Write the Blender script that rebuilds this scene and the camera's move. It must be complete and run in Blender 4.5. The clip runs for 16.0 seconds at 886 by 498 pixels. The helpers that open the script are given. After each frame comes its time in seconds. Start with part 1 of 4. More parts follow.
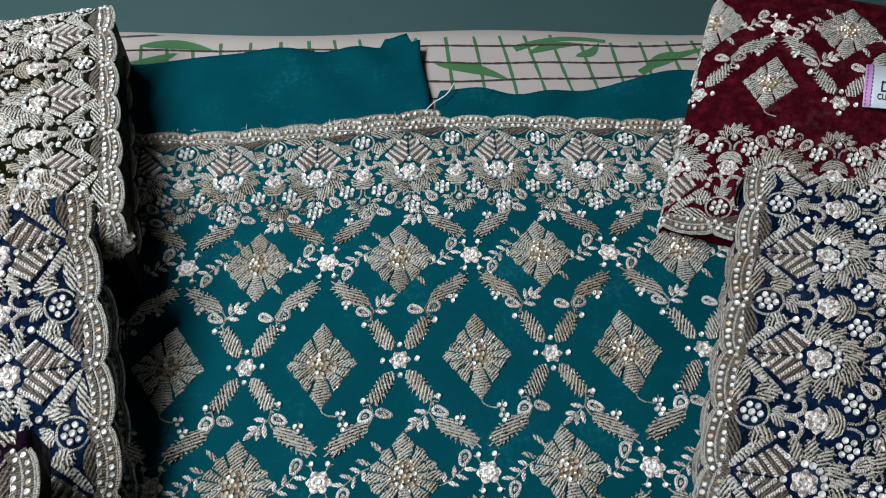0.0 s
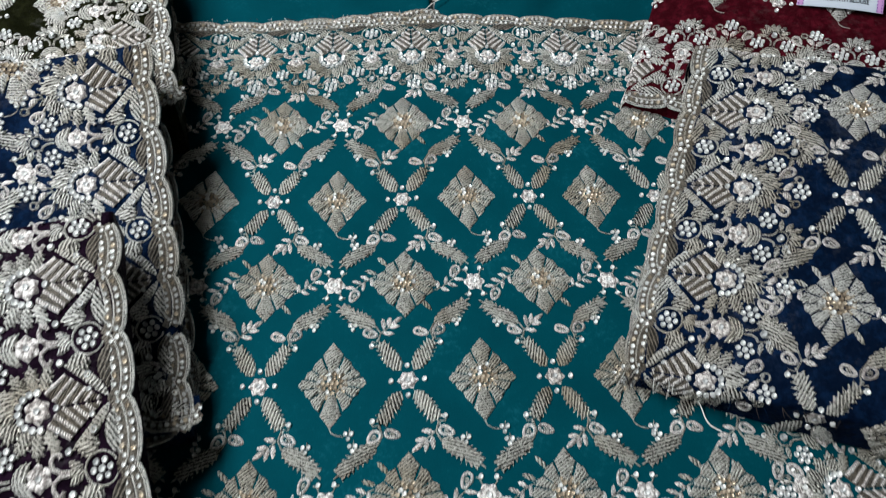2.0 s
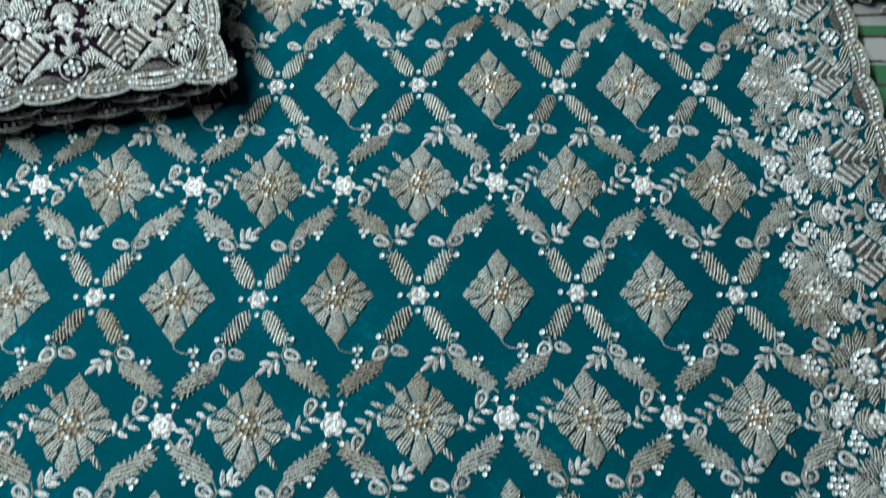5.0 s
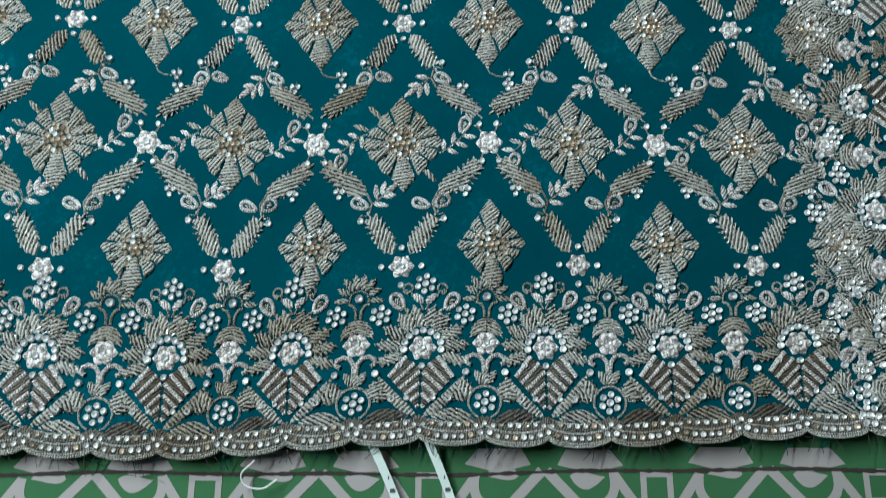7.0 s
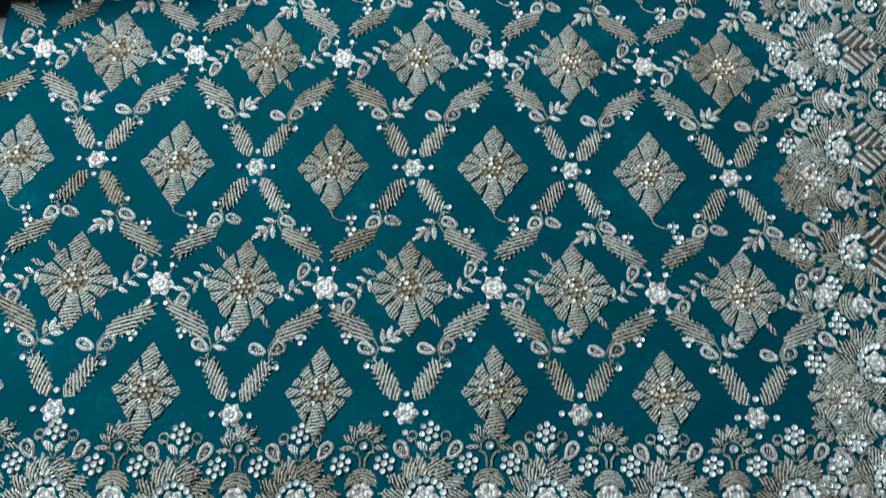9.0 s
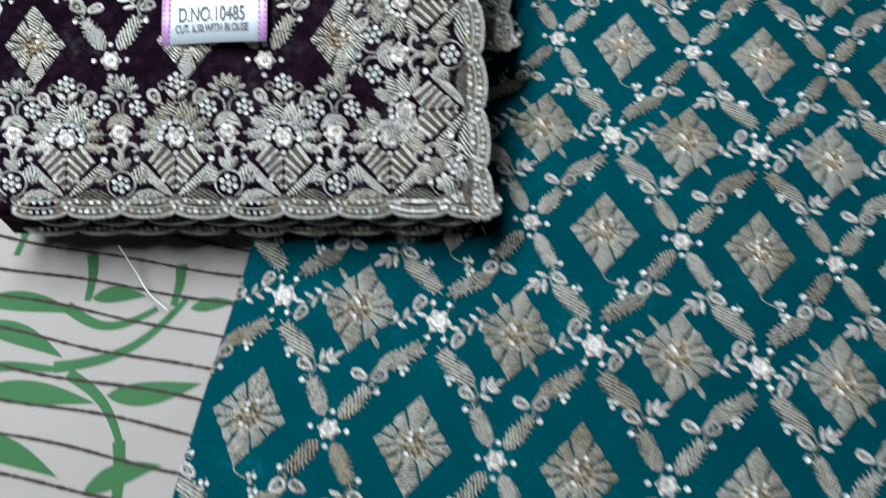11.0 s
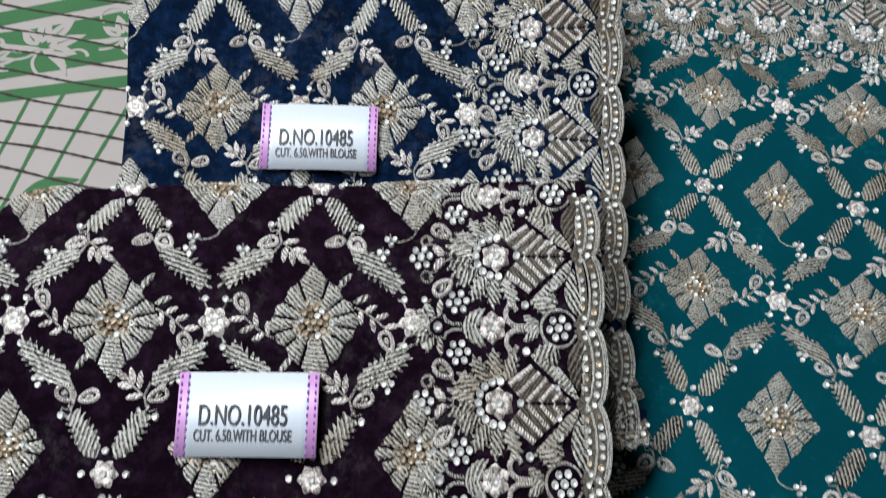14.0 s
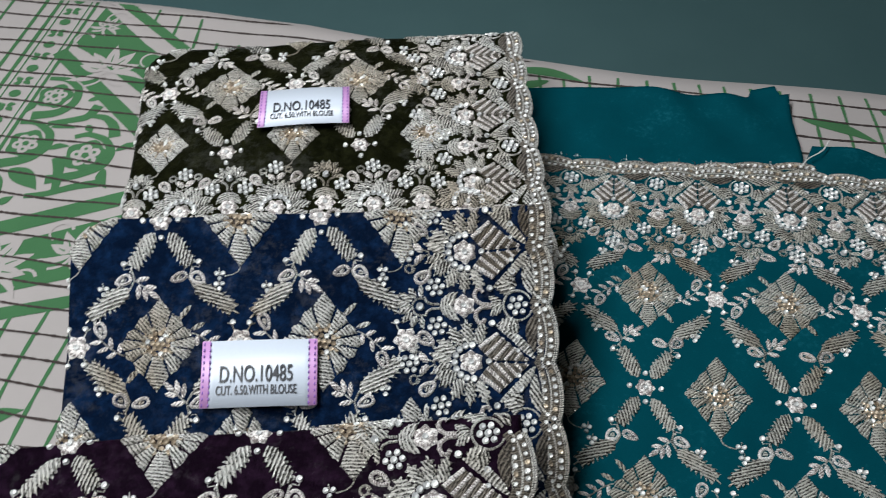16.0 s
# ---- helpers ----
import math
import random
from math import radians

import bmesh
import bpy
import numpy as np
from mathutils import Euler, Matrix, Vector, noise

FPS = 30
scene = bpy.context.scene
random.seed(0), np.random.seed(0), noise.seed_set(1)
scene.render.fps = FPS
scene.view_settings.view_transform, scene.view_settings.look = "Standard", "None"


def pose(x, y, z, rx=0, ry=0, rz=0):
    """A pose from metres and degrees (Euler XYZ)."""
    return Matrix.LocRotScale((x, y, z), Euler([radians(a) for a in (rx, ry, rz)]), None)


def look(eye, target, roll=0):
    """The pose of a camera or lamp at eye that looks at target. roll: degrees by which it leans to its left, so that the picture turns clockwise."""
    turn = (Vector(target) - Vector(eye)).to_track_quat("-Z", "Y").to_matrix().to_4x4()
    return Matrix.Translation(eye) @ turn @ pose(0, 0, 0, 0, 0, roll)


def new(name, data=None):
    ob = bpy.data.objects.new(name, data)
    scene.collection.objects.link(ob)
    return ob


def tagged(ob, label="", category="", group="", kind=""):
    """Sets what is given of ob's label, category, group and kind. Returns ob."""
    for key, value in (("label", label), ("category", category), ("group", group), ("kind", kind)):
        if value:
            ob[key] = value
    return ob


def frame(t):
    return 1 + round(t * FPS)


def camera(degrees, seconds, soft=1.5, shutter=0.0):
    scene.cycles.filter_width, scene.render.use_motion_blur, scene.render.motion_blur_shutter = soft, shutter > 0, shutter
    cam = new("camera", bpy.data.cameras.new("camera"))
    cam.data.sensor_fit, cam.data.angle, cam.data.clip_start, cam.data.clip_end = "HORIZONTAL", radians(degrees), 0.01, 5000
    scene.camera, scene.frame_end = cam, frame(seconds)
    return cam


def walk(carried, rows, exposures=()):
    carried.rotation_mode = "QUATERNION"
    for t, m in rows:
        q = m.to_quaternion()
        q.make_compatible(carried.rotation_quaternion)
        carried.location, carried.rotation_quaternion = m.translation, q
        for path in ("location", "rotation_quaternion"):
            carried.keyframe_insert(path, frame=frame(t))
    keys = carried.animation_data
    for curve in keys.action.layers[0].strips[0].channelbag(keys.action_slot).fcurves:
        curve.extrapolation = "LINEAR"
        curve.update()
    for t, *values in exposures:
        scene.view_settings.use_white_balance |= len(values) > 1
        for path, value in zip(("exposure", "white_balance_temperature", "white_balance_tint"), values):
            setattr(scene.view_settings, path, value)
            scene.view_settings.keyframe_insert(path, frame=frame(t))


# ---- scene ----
cam = camera(54.9, 16.0, soft=1.0, shutter=0.5)
PATH = [
    (0, (0.007, -0.301, 0.409), (0.084, 0.902, -1.187), 0.9),
    (0.5, (0.008, -0.316, 0.408), (0.073, 0.877, -1.196), 0.7),
    (1, (0.004, -0.345, 0.416), (0.088, 0.833, -1.198), 1.8),
    (1.5, (0.002, -0.384, 0.425), (0.093, 0.792, -1.19), 2.3),
    (2, (0.0, -0.426, 0.434), (0.091, 0.752, -1.179), 2.5),
    (2.5, (-0.001, -0.471, 0.441), (0.083, 0.698, -1.18), 2.5),
    (3, (0.001, -0.515, 0.439), (0.062, 0.599, -1.221), 1.6),
    (3.5, (0.002, -0.557, 0.435), (0.054, 0.502, -1.261), 1.5),
    (4, (0.001, -0.596, 0.431), (0.047, 0.413, -1.295), 1.9),
    (4.5, (0.001, -0.623, 0.425), (0.065, 0.329, -1.333), 3.1),
    (5, (0.001, -0.644, 0.414), (0.052, 0.227, -1.385), 2.7),
    (5.2, (0.002, -0.651, 0.41), (0.046, 0.171, -1.412), 2.5),
    (7.3, (0.018, -0.712, 0.388), (0.029, -0.183, -1.541), 2.0),
    (7.5, (0.019, -0.713, 0.388), (0.018, -0.208, -1.547), 0.8),
    (8, (0.02, -0.709, 0.396), (0.014, -0.167, -1.529), 0.1),
    (8.2, (0.02, -0.7, 0.401), (0.026, -0.119, -1.513), 0.8),
    (10.3, (-0.026, -0.626, 0.426), (-0.123, 0.241, -1.374), 0.4),
    (10.5, (-0.042, -0.616, 0.43), (-0.165, 0.28, -1.354), -0.2),
    (11, (-0.087, -0.57, 0.422), (-0.268, 0.313, -1.363), -2.0),
    (11.5, (-0.121, -0.51, 0.404), (-0.342, 0.374, -1.376), -2.9),
    (12, (-0.135, -0.471, 0.395), (-0.361, 0.428, -1.377), -1.8),
    (12.5, (-0.144, -0.447, 0.395), (-0.374, 0.467, -1.37), -2.1),
    (13, (-0.151, -0.426, 0.393), (-0.374, 0.519, -1.356), -1.7),
    (13.5, (-0.155, -0.399, 0.392), (-0.385, 0.576, -1.339), -1.4),
    (14, (-0.162, -0.375, 0.393), (-0.412, 0.645, -1.309), -1.8),
    (14.5, (-0.164, -0.359, 0.404), (-0.438, 0.73, -1.251), -1.9),
    (15, (-0.166, -0.338, 0.416), (-0.425, 0.797, -1.21), -0.9),
    (15.5, (-0.162, -0.33, 0.426), (-0.424, 0.871, -1.152), -1.1),
    (16, (-0.151, -0.328, 0.432), (-0.382, 0.91, -1.122), -2.0),
]
walk(cam, [(t, look(eye, target, roll)) for t, eye, target, roll in PATH],
     [(0, 0.05, 6500, 10), (1.5, 0.09, 6480, 9), (2.5, 0.10, 6450, 8), (3.5, 0.21, 6300, 5), (4.5, 0.36, 6000, -1), (5, 0.37, 5900, -4), (7.5, 0.25, 5950, -1), (8.2, 0.25, 5950, -1),
      (10.5, 0.36, 5950, -1), (11, 0.20, 6200, 5), (11.5, 0.04, 6350, 8), (12, -0.05, 6500, 10), (13, -0.11, 6500, 10), (14.5, -0.23, 6500, 10), (15, -0.25, 6500, 10), (16, -0.33, 6500, 10)])


# ---- light ----
world = bpy.data.worlds.new("world")
scene.world = world
world.use_nodes = True
world.node_tree.nodes["Background"].inputs[0].default_value = (0.9, 0.95, 1.0, 1)
world.node_tree.nodes["Background"].inputs[1].default_value = 0.12


def area_lamp(name, eye, target, sx, sy, watts, colour):
    data = bpy.data.lights.new(name, "AREA")
    data.shape, data.size, data.size_y, data.energy, data.color = "RECTANGLE", sx, sy, watts, colour
    ob = new(name, data)
    ob.matrix_world = look(eye, target)
    return ob


area_lamp("tube_lamp", (-0.57, -0.10, 1.03), (-0.38, -0.16, 0.0), 1.2, 0.10, 27.5, (0.94, 0.98, 1.0))

# ---- materials ----


class Nodes:
    """A small wrapper round a node material."""

    def __init__(self, name):
        self.mat = bpy.data.materials.new(name)
        self.mat.use_nodes = True
        self.tree = self.mat.node_tree
        self.bsdf = self.tree.nodes["Principled BSDF"]

    def node(self, kind, **sets):
        n = self.tree.nodes.new(kind)
        for key, value in sets.items():
            if key in n.inputs:
                n.inputs[key].default_value = value
        return n

    def link(self, a, b):
        self.tree.links.new(a, b)

    def coords(self):
        return self.node("ShaderNodeTexCoord").outputs["Object"]

    def noise(self, scale, detail=3.0, rough=0.55, stretch=None):
        n = self.node("ShaderNodeTexNoise", Scale=scale, Detail=detail, Roughness=rough)
        src = self.coords()
        if stretch:
            m = self.node("ShaderNodeMapping", Scale=stretch)
            self.link(src, m.inputs[0])
            src = m.outputs[0]
        self.link(src, n.inputs["Vector"])
        return n.outputs["Fac"]

    def math(self, op, a, b=0.0):
        n = self.tree.nodes.new("ShaderNodeMath")
        n.operation = op
        for k, v in enumerate((a, b)):
            if isinstance(v, (int, float)):
                n.inputs[k].default_value = v
            else:
                self.link(v, n.inputs[k])
        return n.outputs[0]

    def ramp(self, fac, stops):
        n = self.tree.nodes.new("ShaderNodeValToRGB")
        e = n.color_ramp.elements
        e[0].position, e[0].color = stops[0][0], (*stops[0][1], 1)
        e[1].position, e[1].color = stops[-1][0], (*stops[-1][1], 1)
        for p, c in stops[1:-1]:
            e.new(p).color = (*c, 1)
        self.link(fac, n.inputs[0])
        return n.outputs[0]

    def mix(self, fac, a, b, blend="MIX"):
        n = self.tree.nodes.new("ShaderNodeMix")
        n.data_type, n.blend_type = "RGBA", blend
        for k, v in ((0, fac), (6, a), (7, b)):
            if isinstance(v, (int, float)):
                n.inputs[k].default_value = v
            elif isinstance(v, tuple):
                n.inputs[k].default_value = (*v, 1)
            else:
                self.link(v, n.inputs[k])
        return n.outputs[2]

    def bump(self, height, strength, distance):
        n = self.node("ShaderNodeBump", Strength=strength, Distance=distance)
        self.link(height, n.inputs["Height"])
        self.link(n.outputs[0], self.bsdf.inputs["Normal"])

    def finish(self, colour, rough=0.6, metal=0.0, sheen=0.0, spec=0.5):
        b = self.bsdf
        for key, v in (("Base Color", colour), ("Roughness", rough), ("Metallic", metal), ("Sheen Weight", sheen), ("Specular IOR Level", spec)):
            if isinstance(v, tuple):
                b.inputs[key].default_value = (*v, 1)
            elif isinstance(v, (int, float)):
                b.inputs[key].default_value = v
            else:
                self.link(v, b.inputs[key])
        return self.mat


def fabric_material(name, dark, light, sheen=0.0, crush=0.0):
    """A thin woven crepe: fine weave, soft mottling and scattered lint."""
    k = Nodes(name)
    broad = k.noise(22, 4)
    fine = k.noise(1900, 2)
    lint = k.noise(330, 4, 0.7)
    col = k.mix(broad, dark, light)
    col = k.mix(k.math("MULTIPLY", fine, 0.35), col, (0, 0, 0))
    flecks = k.ramp(k.math("MULTIPLY", lint, broad), [(0.30, (0, 0, 0)), (0.42, (0.16, 0.16, 0.16))])
    if crush:
        # sheen of the crumpled cloth, painted into the colour as lighter mottling
        col = k.mix(k.ramp(k.noise(120, 5, 0.7), [(0.46, (0, 0, 0)), (0.74, (0.7, 0.7, 0.7))]), col, tuple(c * 2.5 + 0.001 for c in light))
    col = k.mix(flecks, col, tuple(min(1, c * 2.4 + 0.02) for c in light))
    h = k.math("ADD", k.math("MULTIPLY", fine, 0.25), k.math("MULTIPLY", k.noise(130, 4), 0.6 + crush))
    k.bump(h, 0.5, 0.0012 + 0.006 * crush)
    gloss = 0.01
    if crush:
        patch = k.math("MULTIPLY", k.noise(190, 4, 0.7), k.noise(24, 2))
        gloss = k.ramp(patch, [(0.29, (0.01, 0.01, 0.01)), (0.40, (0.28 * crush, 0.28 * crush, 0.28 * crush))])
    return k.finish(col, 0.72 - 0.45 * crush, 0.0, sheen, gloss)


def thread_material(name, dark, light, metal, rough, depth, stripe=0.62, browning=0.8):
    """Satin stitches: ridges along the stored stitch phase, each worked piece a little different, with grain; gap shade
    and glints are painted into the colour.
    """
    k = Nodes(name)
    a = k.tree.nodes.new("ShaderNodeAttribute")
    a.attribute_name = "st"
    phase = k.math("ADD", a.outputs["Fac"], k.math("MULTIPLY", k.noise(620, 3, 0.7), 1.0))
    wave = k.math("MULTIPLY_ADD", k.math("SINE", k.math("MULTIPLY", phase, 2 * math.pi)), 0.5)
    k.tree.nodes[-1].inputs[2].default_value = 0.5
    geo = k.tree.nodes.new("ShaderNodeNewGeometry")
    # tone per piece stands in for sheen that changes with stitch direction
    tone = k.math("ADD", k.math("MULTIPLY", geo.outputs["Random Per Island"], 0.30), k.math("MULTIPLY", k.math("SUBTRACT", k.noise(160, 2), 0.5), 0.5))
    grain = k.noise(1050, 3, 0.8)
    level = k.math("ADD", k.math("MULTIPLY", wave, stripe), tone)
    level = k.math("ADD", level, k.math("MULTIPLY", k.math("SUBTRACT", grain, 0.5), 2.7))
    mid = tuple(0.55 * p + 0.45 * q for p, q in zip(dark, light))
    # painted stitch light: shaded gaps go dark, ridge tops and glints go pale
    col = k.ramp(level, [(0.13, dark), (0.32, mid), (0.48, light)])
    # broad patches multiplied towards a duller brown
    brown_patches = k.ramp(k.noise(13, 2), [(0.48, (0, 0, 0)), (0.66, (browning, browning, browning))])
    col = k.mix(brown_patches, col, k.mix(1.0, col, (0.60, 0.52, 0.42), "MULTIPLY"))
    k.bump(k.math("ADD", wave, k.math("MULTIPLY", grain, 1.1)), 0.8, depth)
    return k.finish(col, rough, metal)


def bead_material(name, a, b, metal, rough):
    k = Nodes(name)
    geo = k.tree.nodes.new("ShaderNodeNewGeometry")
    col = k.ramp(geo.outputs["Random Per Island"], [(0.0, a), (1.0, b)])
    k.bump(k.noise(900, 2, 0.6), 0.4, 0.0007)
    return k.finish(col, rough, metal)


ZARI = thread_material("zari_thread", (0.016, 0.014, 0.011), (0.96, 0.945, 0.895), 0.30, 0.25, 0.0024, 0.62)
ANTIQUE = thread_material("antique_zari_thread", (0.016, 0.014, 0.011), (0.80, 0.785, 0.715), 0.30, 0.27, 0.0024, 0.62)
PEARL = thread_material("pale_thread", (0.22, 0.19, 0.18), (0.93, 0.885, 0.86), 0.12, 0.34, 0.0009, 0.42, 0.25)
BRONZE = thread_material("dull_ground_thread", (0.012, 0.010, 0.008), (0.21, 0.185, 0.155), 0.30, 0.38, 0.0012, 0.5)
STONE = bead_material("crystal_bead", (0.50, 0.51, 0.51), (0.98, 0.98, 0.96), 0.30, 0.20)
GOLD = bead_material("gold_bead", (0.28, 0.22, 0.16), (0.82, 0.71, 0.56), 0.45, 0.20)
TEAL = fabric_material("teal_crepe", (0.0003, 0.034, 0.048), (0.0006, 0.065, 0.087))
PURPLE = fabric_material("aubergine_crepe", (0.0025, 0.0008, 0.003), (0.0075, 0.0028, 0.0078), 0.0, 0.6)
NAVY = fabric_material("navy_crepe", (0.0006, 0.003, 0.011), (0.0016, 0.008, 0.026), 0.0, 0.6)
OLIVE = fabric_material("olive_crepe", (0.002, 0.0027, 0.0006), (0.0055, 0.006, 0.0020), 0.0, 0.6)
MAROON = fabric_material("maroon_crepe", (0.022, 0.001, 0.003), (0.046, 0.003, 0.007), 0.0, 0.6)


def sheet_material(name, a, b):
    k = Nodes(name)
    weave = k.noise(2400, 2)
    col = k.mix(k.noise(14, 4), a, b)
    col = k.mix(k.math("MULTIPLY", weave, 0.22), col, tuple(c * 0.5 for c in a))
    k.bump(k.math("ADD", weave, k.noise(60, 3)), 0.35, 0.0006)
    return k.finish(col, 0.85, 0.0, 0.05, 0.25)


COTTON = sheet_material("pale_cotton", (0.275, 0.252, 0.244), (0.345, 0.316, 0.308))
GREEN = sheet_material("green_print", (0.026, 0.094, 0.036), (0.047, 0.140, 0.057))
STRIPE = sheet_material("dark_yarn", (0.020, 0.015, 0.014), (0.05, 0.035, 0.032))
FLOOR = None
k = Nodes("grey_green_floor")
col = k.mix(k.noise(9, 5), (0.020, 0.048, 0.052), (0.031, 0.067, 0.070))
k.bump(k.noise(40, 4), 0.15, 0.002)
FLOOR = k.finish(col, 0.55, spec=0.3)
k = Nodes("plaster")
WALL = k.finish(k.mix(k.noise(6, 4), (0.52, 0.52, 0.50), (0.60, 0.60, 0.58)), 0.9)


def plain(name, colour, rough, metal=0.0):
    k = Nodes(name)
    g = k.noise(600, 3)
    return k.finish(k.mix(k.math("MULTIPLY", g, 0.25), colour, tuple(c * 0.7 for c in colour)), rough, metal)


PAPER = plain("satin_label", (0.52, 0.57, 0.65), 0.38)
PINK = plain("pink_edge", (0.50, 0.26, 0.52), 0.4)
VIOLET = plain("violet_stitch", (0.16, 0.06, 0.30), 0.5)
INK = plain("black_ink", (0.012, 0.014, 0.022), 0.5)
FILM = plain("white_ribbon", (0.62, 0.70, 0.66), 0.3)
NYLON = plain("white_thread", (0.62, 0.62, 0.60), 0.4)

# ---- embroidery kit: flat motifs in metres (u, v) with a height h, laid on a surface later ----
rng = np.random.default_rng(4)
SLOTS = ("zari", "pearl", "stone", "gold", "fabric", "bronze")


class Motif:
    """Vertices (u, v, h), a stitch phase each, and faces with a material slot."""

    def __init__(self):
        self.v, self.st, self.f, self.m, self.g = [], [], [], [], []
        self.group = ""

    def add(self, pts, st, faces, slot):
        o = len(self.v)
        self.v += [tuple(p) for p in pts]
        self.st += list(st)
        self.f += [tuple(i + o for i in f) for f in faces]
        self.m += [SLOTS.index(slot)] * len(faces)
        self.g += [self.group] * len(faces)

    def blob(self, outline, height=0.0012, angle=60.0, pitch=0.0014, slot="zari", radial=None, core=0.8):
        """A padded, satin-stitched patch inside a star-shaped outline."""
        p = np.array(outline, float)
        n = len(p)
        height = min(height, 0.22 * float(np.ptp(p, axis=0).min()))
        fine = []
        for i in range(n):
            q0, q1 = p[i], p[(i + 1) % n]
            cuts = max(1, int(np.hypot(*(q1 - q0)) / 0.00105))
            for c in range(cuts):
                fine.append(q0 + (q1 - q0) * (c / cuts))
        fine = np.array(fine)
        mid = fine.mean(0)
        out = (fine - mid) / np.maximum(np.hypot(*(fine - mid).T), 1e-6)[:, None]
        jag = np.where(np.arange(len(fine)) % 2 == 0, 0.00022, -0.00022) + rng.uniform(-0.00016, 0.00016, len(fine))
        p = fine + out * jag[:, None]
        n = len(p)
        c = p.mean(0)
        inner = c + (p - c) * core
        a = radians(angle)
        every = np.vstack([p, inner, c[None]])
        if radial is None:
            st = (every @ np.array([math.cos(a), math.sin(a)])) / pitch
        else:
            st = np.hypot(every[:, 0] - radial[0], every[:, 1] - radial[1]) / pitch
        h = np.concatenate([np.full(n, -0.0003), np.full(n, height * 0.9), [height]])
        faces = []
        for i in range(n):
            j = (i + 1) % n
            faces += [(i, j, n + j, n + i), (n + i, n + j, 2 * n)]
        if np.sum(p[:, 0] * np.roll(p[:, 1], -1) - p[:, 1] * np.roll(p[:, 0], -1)) < 0:
            faces = [f[::-1] for f in faces]
        self.add(np.column_stack([every, h]), st, faces, slot)

    def bead(self, x, y, r, slot="stone", n=7):
        """A small cut stone, its facets a little askew."""
        pts, faces = [], []
        spin = rng.uniform(0, 1)
        tx, ty = rng.uniform(-0.20, 0.20, 2)
        for k, (rr, hh) in enumerate(((1.0, -0.1), (0.80, 0.72), (0.42, 0.34))):
            for i in range(n):
                a = 2 * math.pi * (i + 0.5 * k + spin) / n
                cx, cy = rr * math.cos(a), rr * math.sin(a)
                pts.append((x + r * cx, y + r * cy, 0.0003 + r * (hh + (tx * cx + ty * cy) * (k > 0))))
        pts.append((x, y, 0.0003 + r * 0.12))
        for k in range(2):
            for i in range(n):
                j = (i + 1) % n
                faces.append((k * n + i, k * n + j, k * n + n + j, k * n + n + i))
        faces += [(2 * n + i, 2 * n + (i + 1) % n, 3 * n) for i in range(n)]
        self.add(pts, [0.25] * len(pts), faces, slot)

    def cord(self, line, width=0.0012, height=0.0011, slot="zari", pitch=0.0011):
        """A couched cord along a line of points."""
        p = np.array(line, float)
        height = min(height, 0.55 * width)
        d = np.gradient(p, axis=0)
        d /= np.maximum(np.hypot(d[:, 0], d[:, 1]), 1e-9)[:, None]
        side = np.column_stack([-d[:, 1], d[:, 0]]) * width / 2
        run = np.concatenate([[0], np.cumsum(np.hypot(*np.diff(p, axis=0).T))]) / pitch
        n = len(p)
        pts = np.vstack([np.column_stack([p + side, np.full(n, -0.0002)]), np.column_stack([p + side * 0.45, np.full(n, height)]),
                         np.column_stack([p - side * 0.45, np.full(n, height)]), np.column_stack([p - side, np.full(n, -0.0002)])])
        faces = []
        for i in range(n - 1):
            for k in range(3):
                faces.append((k * n + i, (k + 1) * n + i, (k + 1) * n + i + 1, k * n + i + 1))
        self.add(pts, np.concatenate([run, run + 0.3, run + 0.6, run + 0.9]), faces, slot)

    def leaf(self, a, b, width, serrate=0.0, angle=None, slot="zari", height=0.0012, teeth=5, pitch=0.0018, bend=0.0):
        """A leaf from a to b, smooth or with stepped stitches along its edges."""
        a, b = np.array(a, float), np.array(b, float)
        d = b - a
        ln = math.hypot(*d)
        d /= ln
        s = np.array([-d[1], d[0]])
        n = teeth * 2 + 1 if serrate else 7
        up, low = [], []
        for i in range(n + 1):
            f = i / n
            w = width / 2 * (math.sin(math.pi * f ** 0.85) ** 0.5 if 0 < f < 1 else 0.15)
            jag = serrate * width * (0.62 if i % 2 else -0.45) if 0 < f < 1 else 0
            shift = serrate * 2.2 * ln / n * (1 if i % 2 else 0)
            c = a + d * (f * ln + shift) + s * bend * ln * math.sin(math.pi * f)
            up.append(c + s * (w + jag * 0.8))
            low.append(c - s * (w + jag * 0.8))
        if angle is None:
            angle = math.degrees(math.atan2(d[1], d[0])) + 52
        self.blob(np.array(low + up[::-1]), height, angle, pitch, slot, core=0.78)

    def drop(self, x, y, angle, length, width, slot="zari"):
        """A bud: an outlined teardrop with a paler filling."""
        a = radians(angle)
        d, s = np.array([math.cos(a), math.sin(a)]), np.array([-math.sin(a), math.cos(a)])
        ring = []
        for i in range(14):
            t = 2 * math.pi * i / 14
            ring.append(np.array([x, y]) + d * length / 2 * math.cos(t) + s * width / 2 * math.sin(t) * (1 + 0.35 * math.cos(t)))
        c = np.array([x, y])
        rim = [c + (p - c) * 0.80 for p in ring]
        self.cord(rim + rim[:1], 0.0020, 0.0016, "pearl")
        self.blob([c + (p - c) * 0.38 for p in ring], 0.0009, angle + 50, 0.0013, slot)

    def curl(self, x, y, r, start, turn, tail=0.0, width=0.0012):
        pts = []
        for i in range(13):
            f = i / 12
            a = radians(start + turn * f)
            rr = r * (1 - 0.45 * f)
            pts.append((x + rr * math.cos(a), y + rr * math.sin(a)))
        self.cord(pts, width)

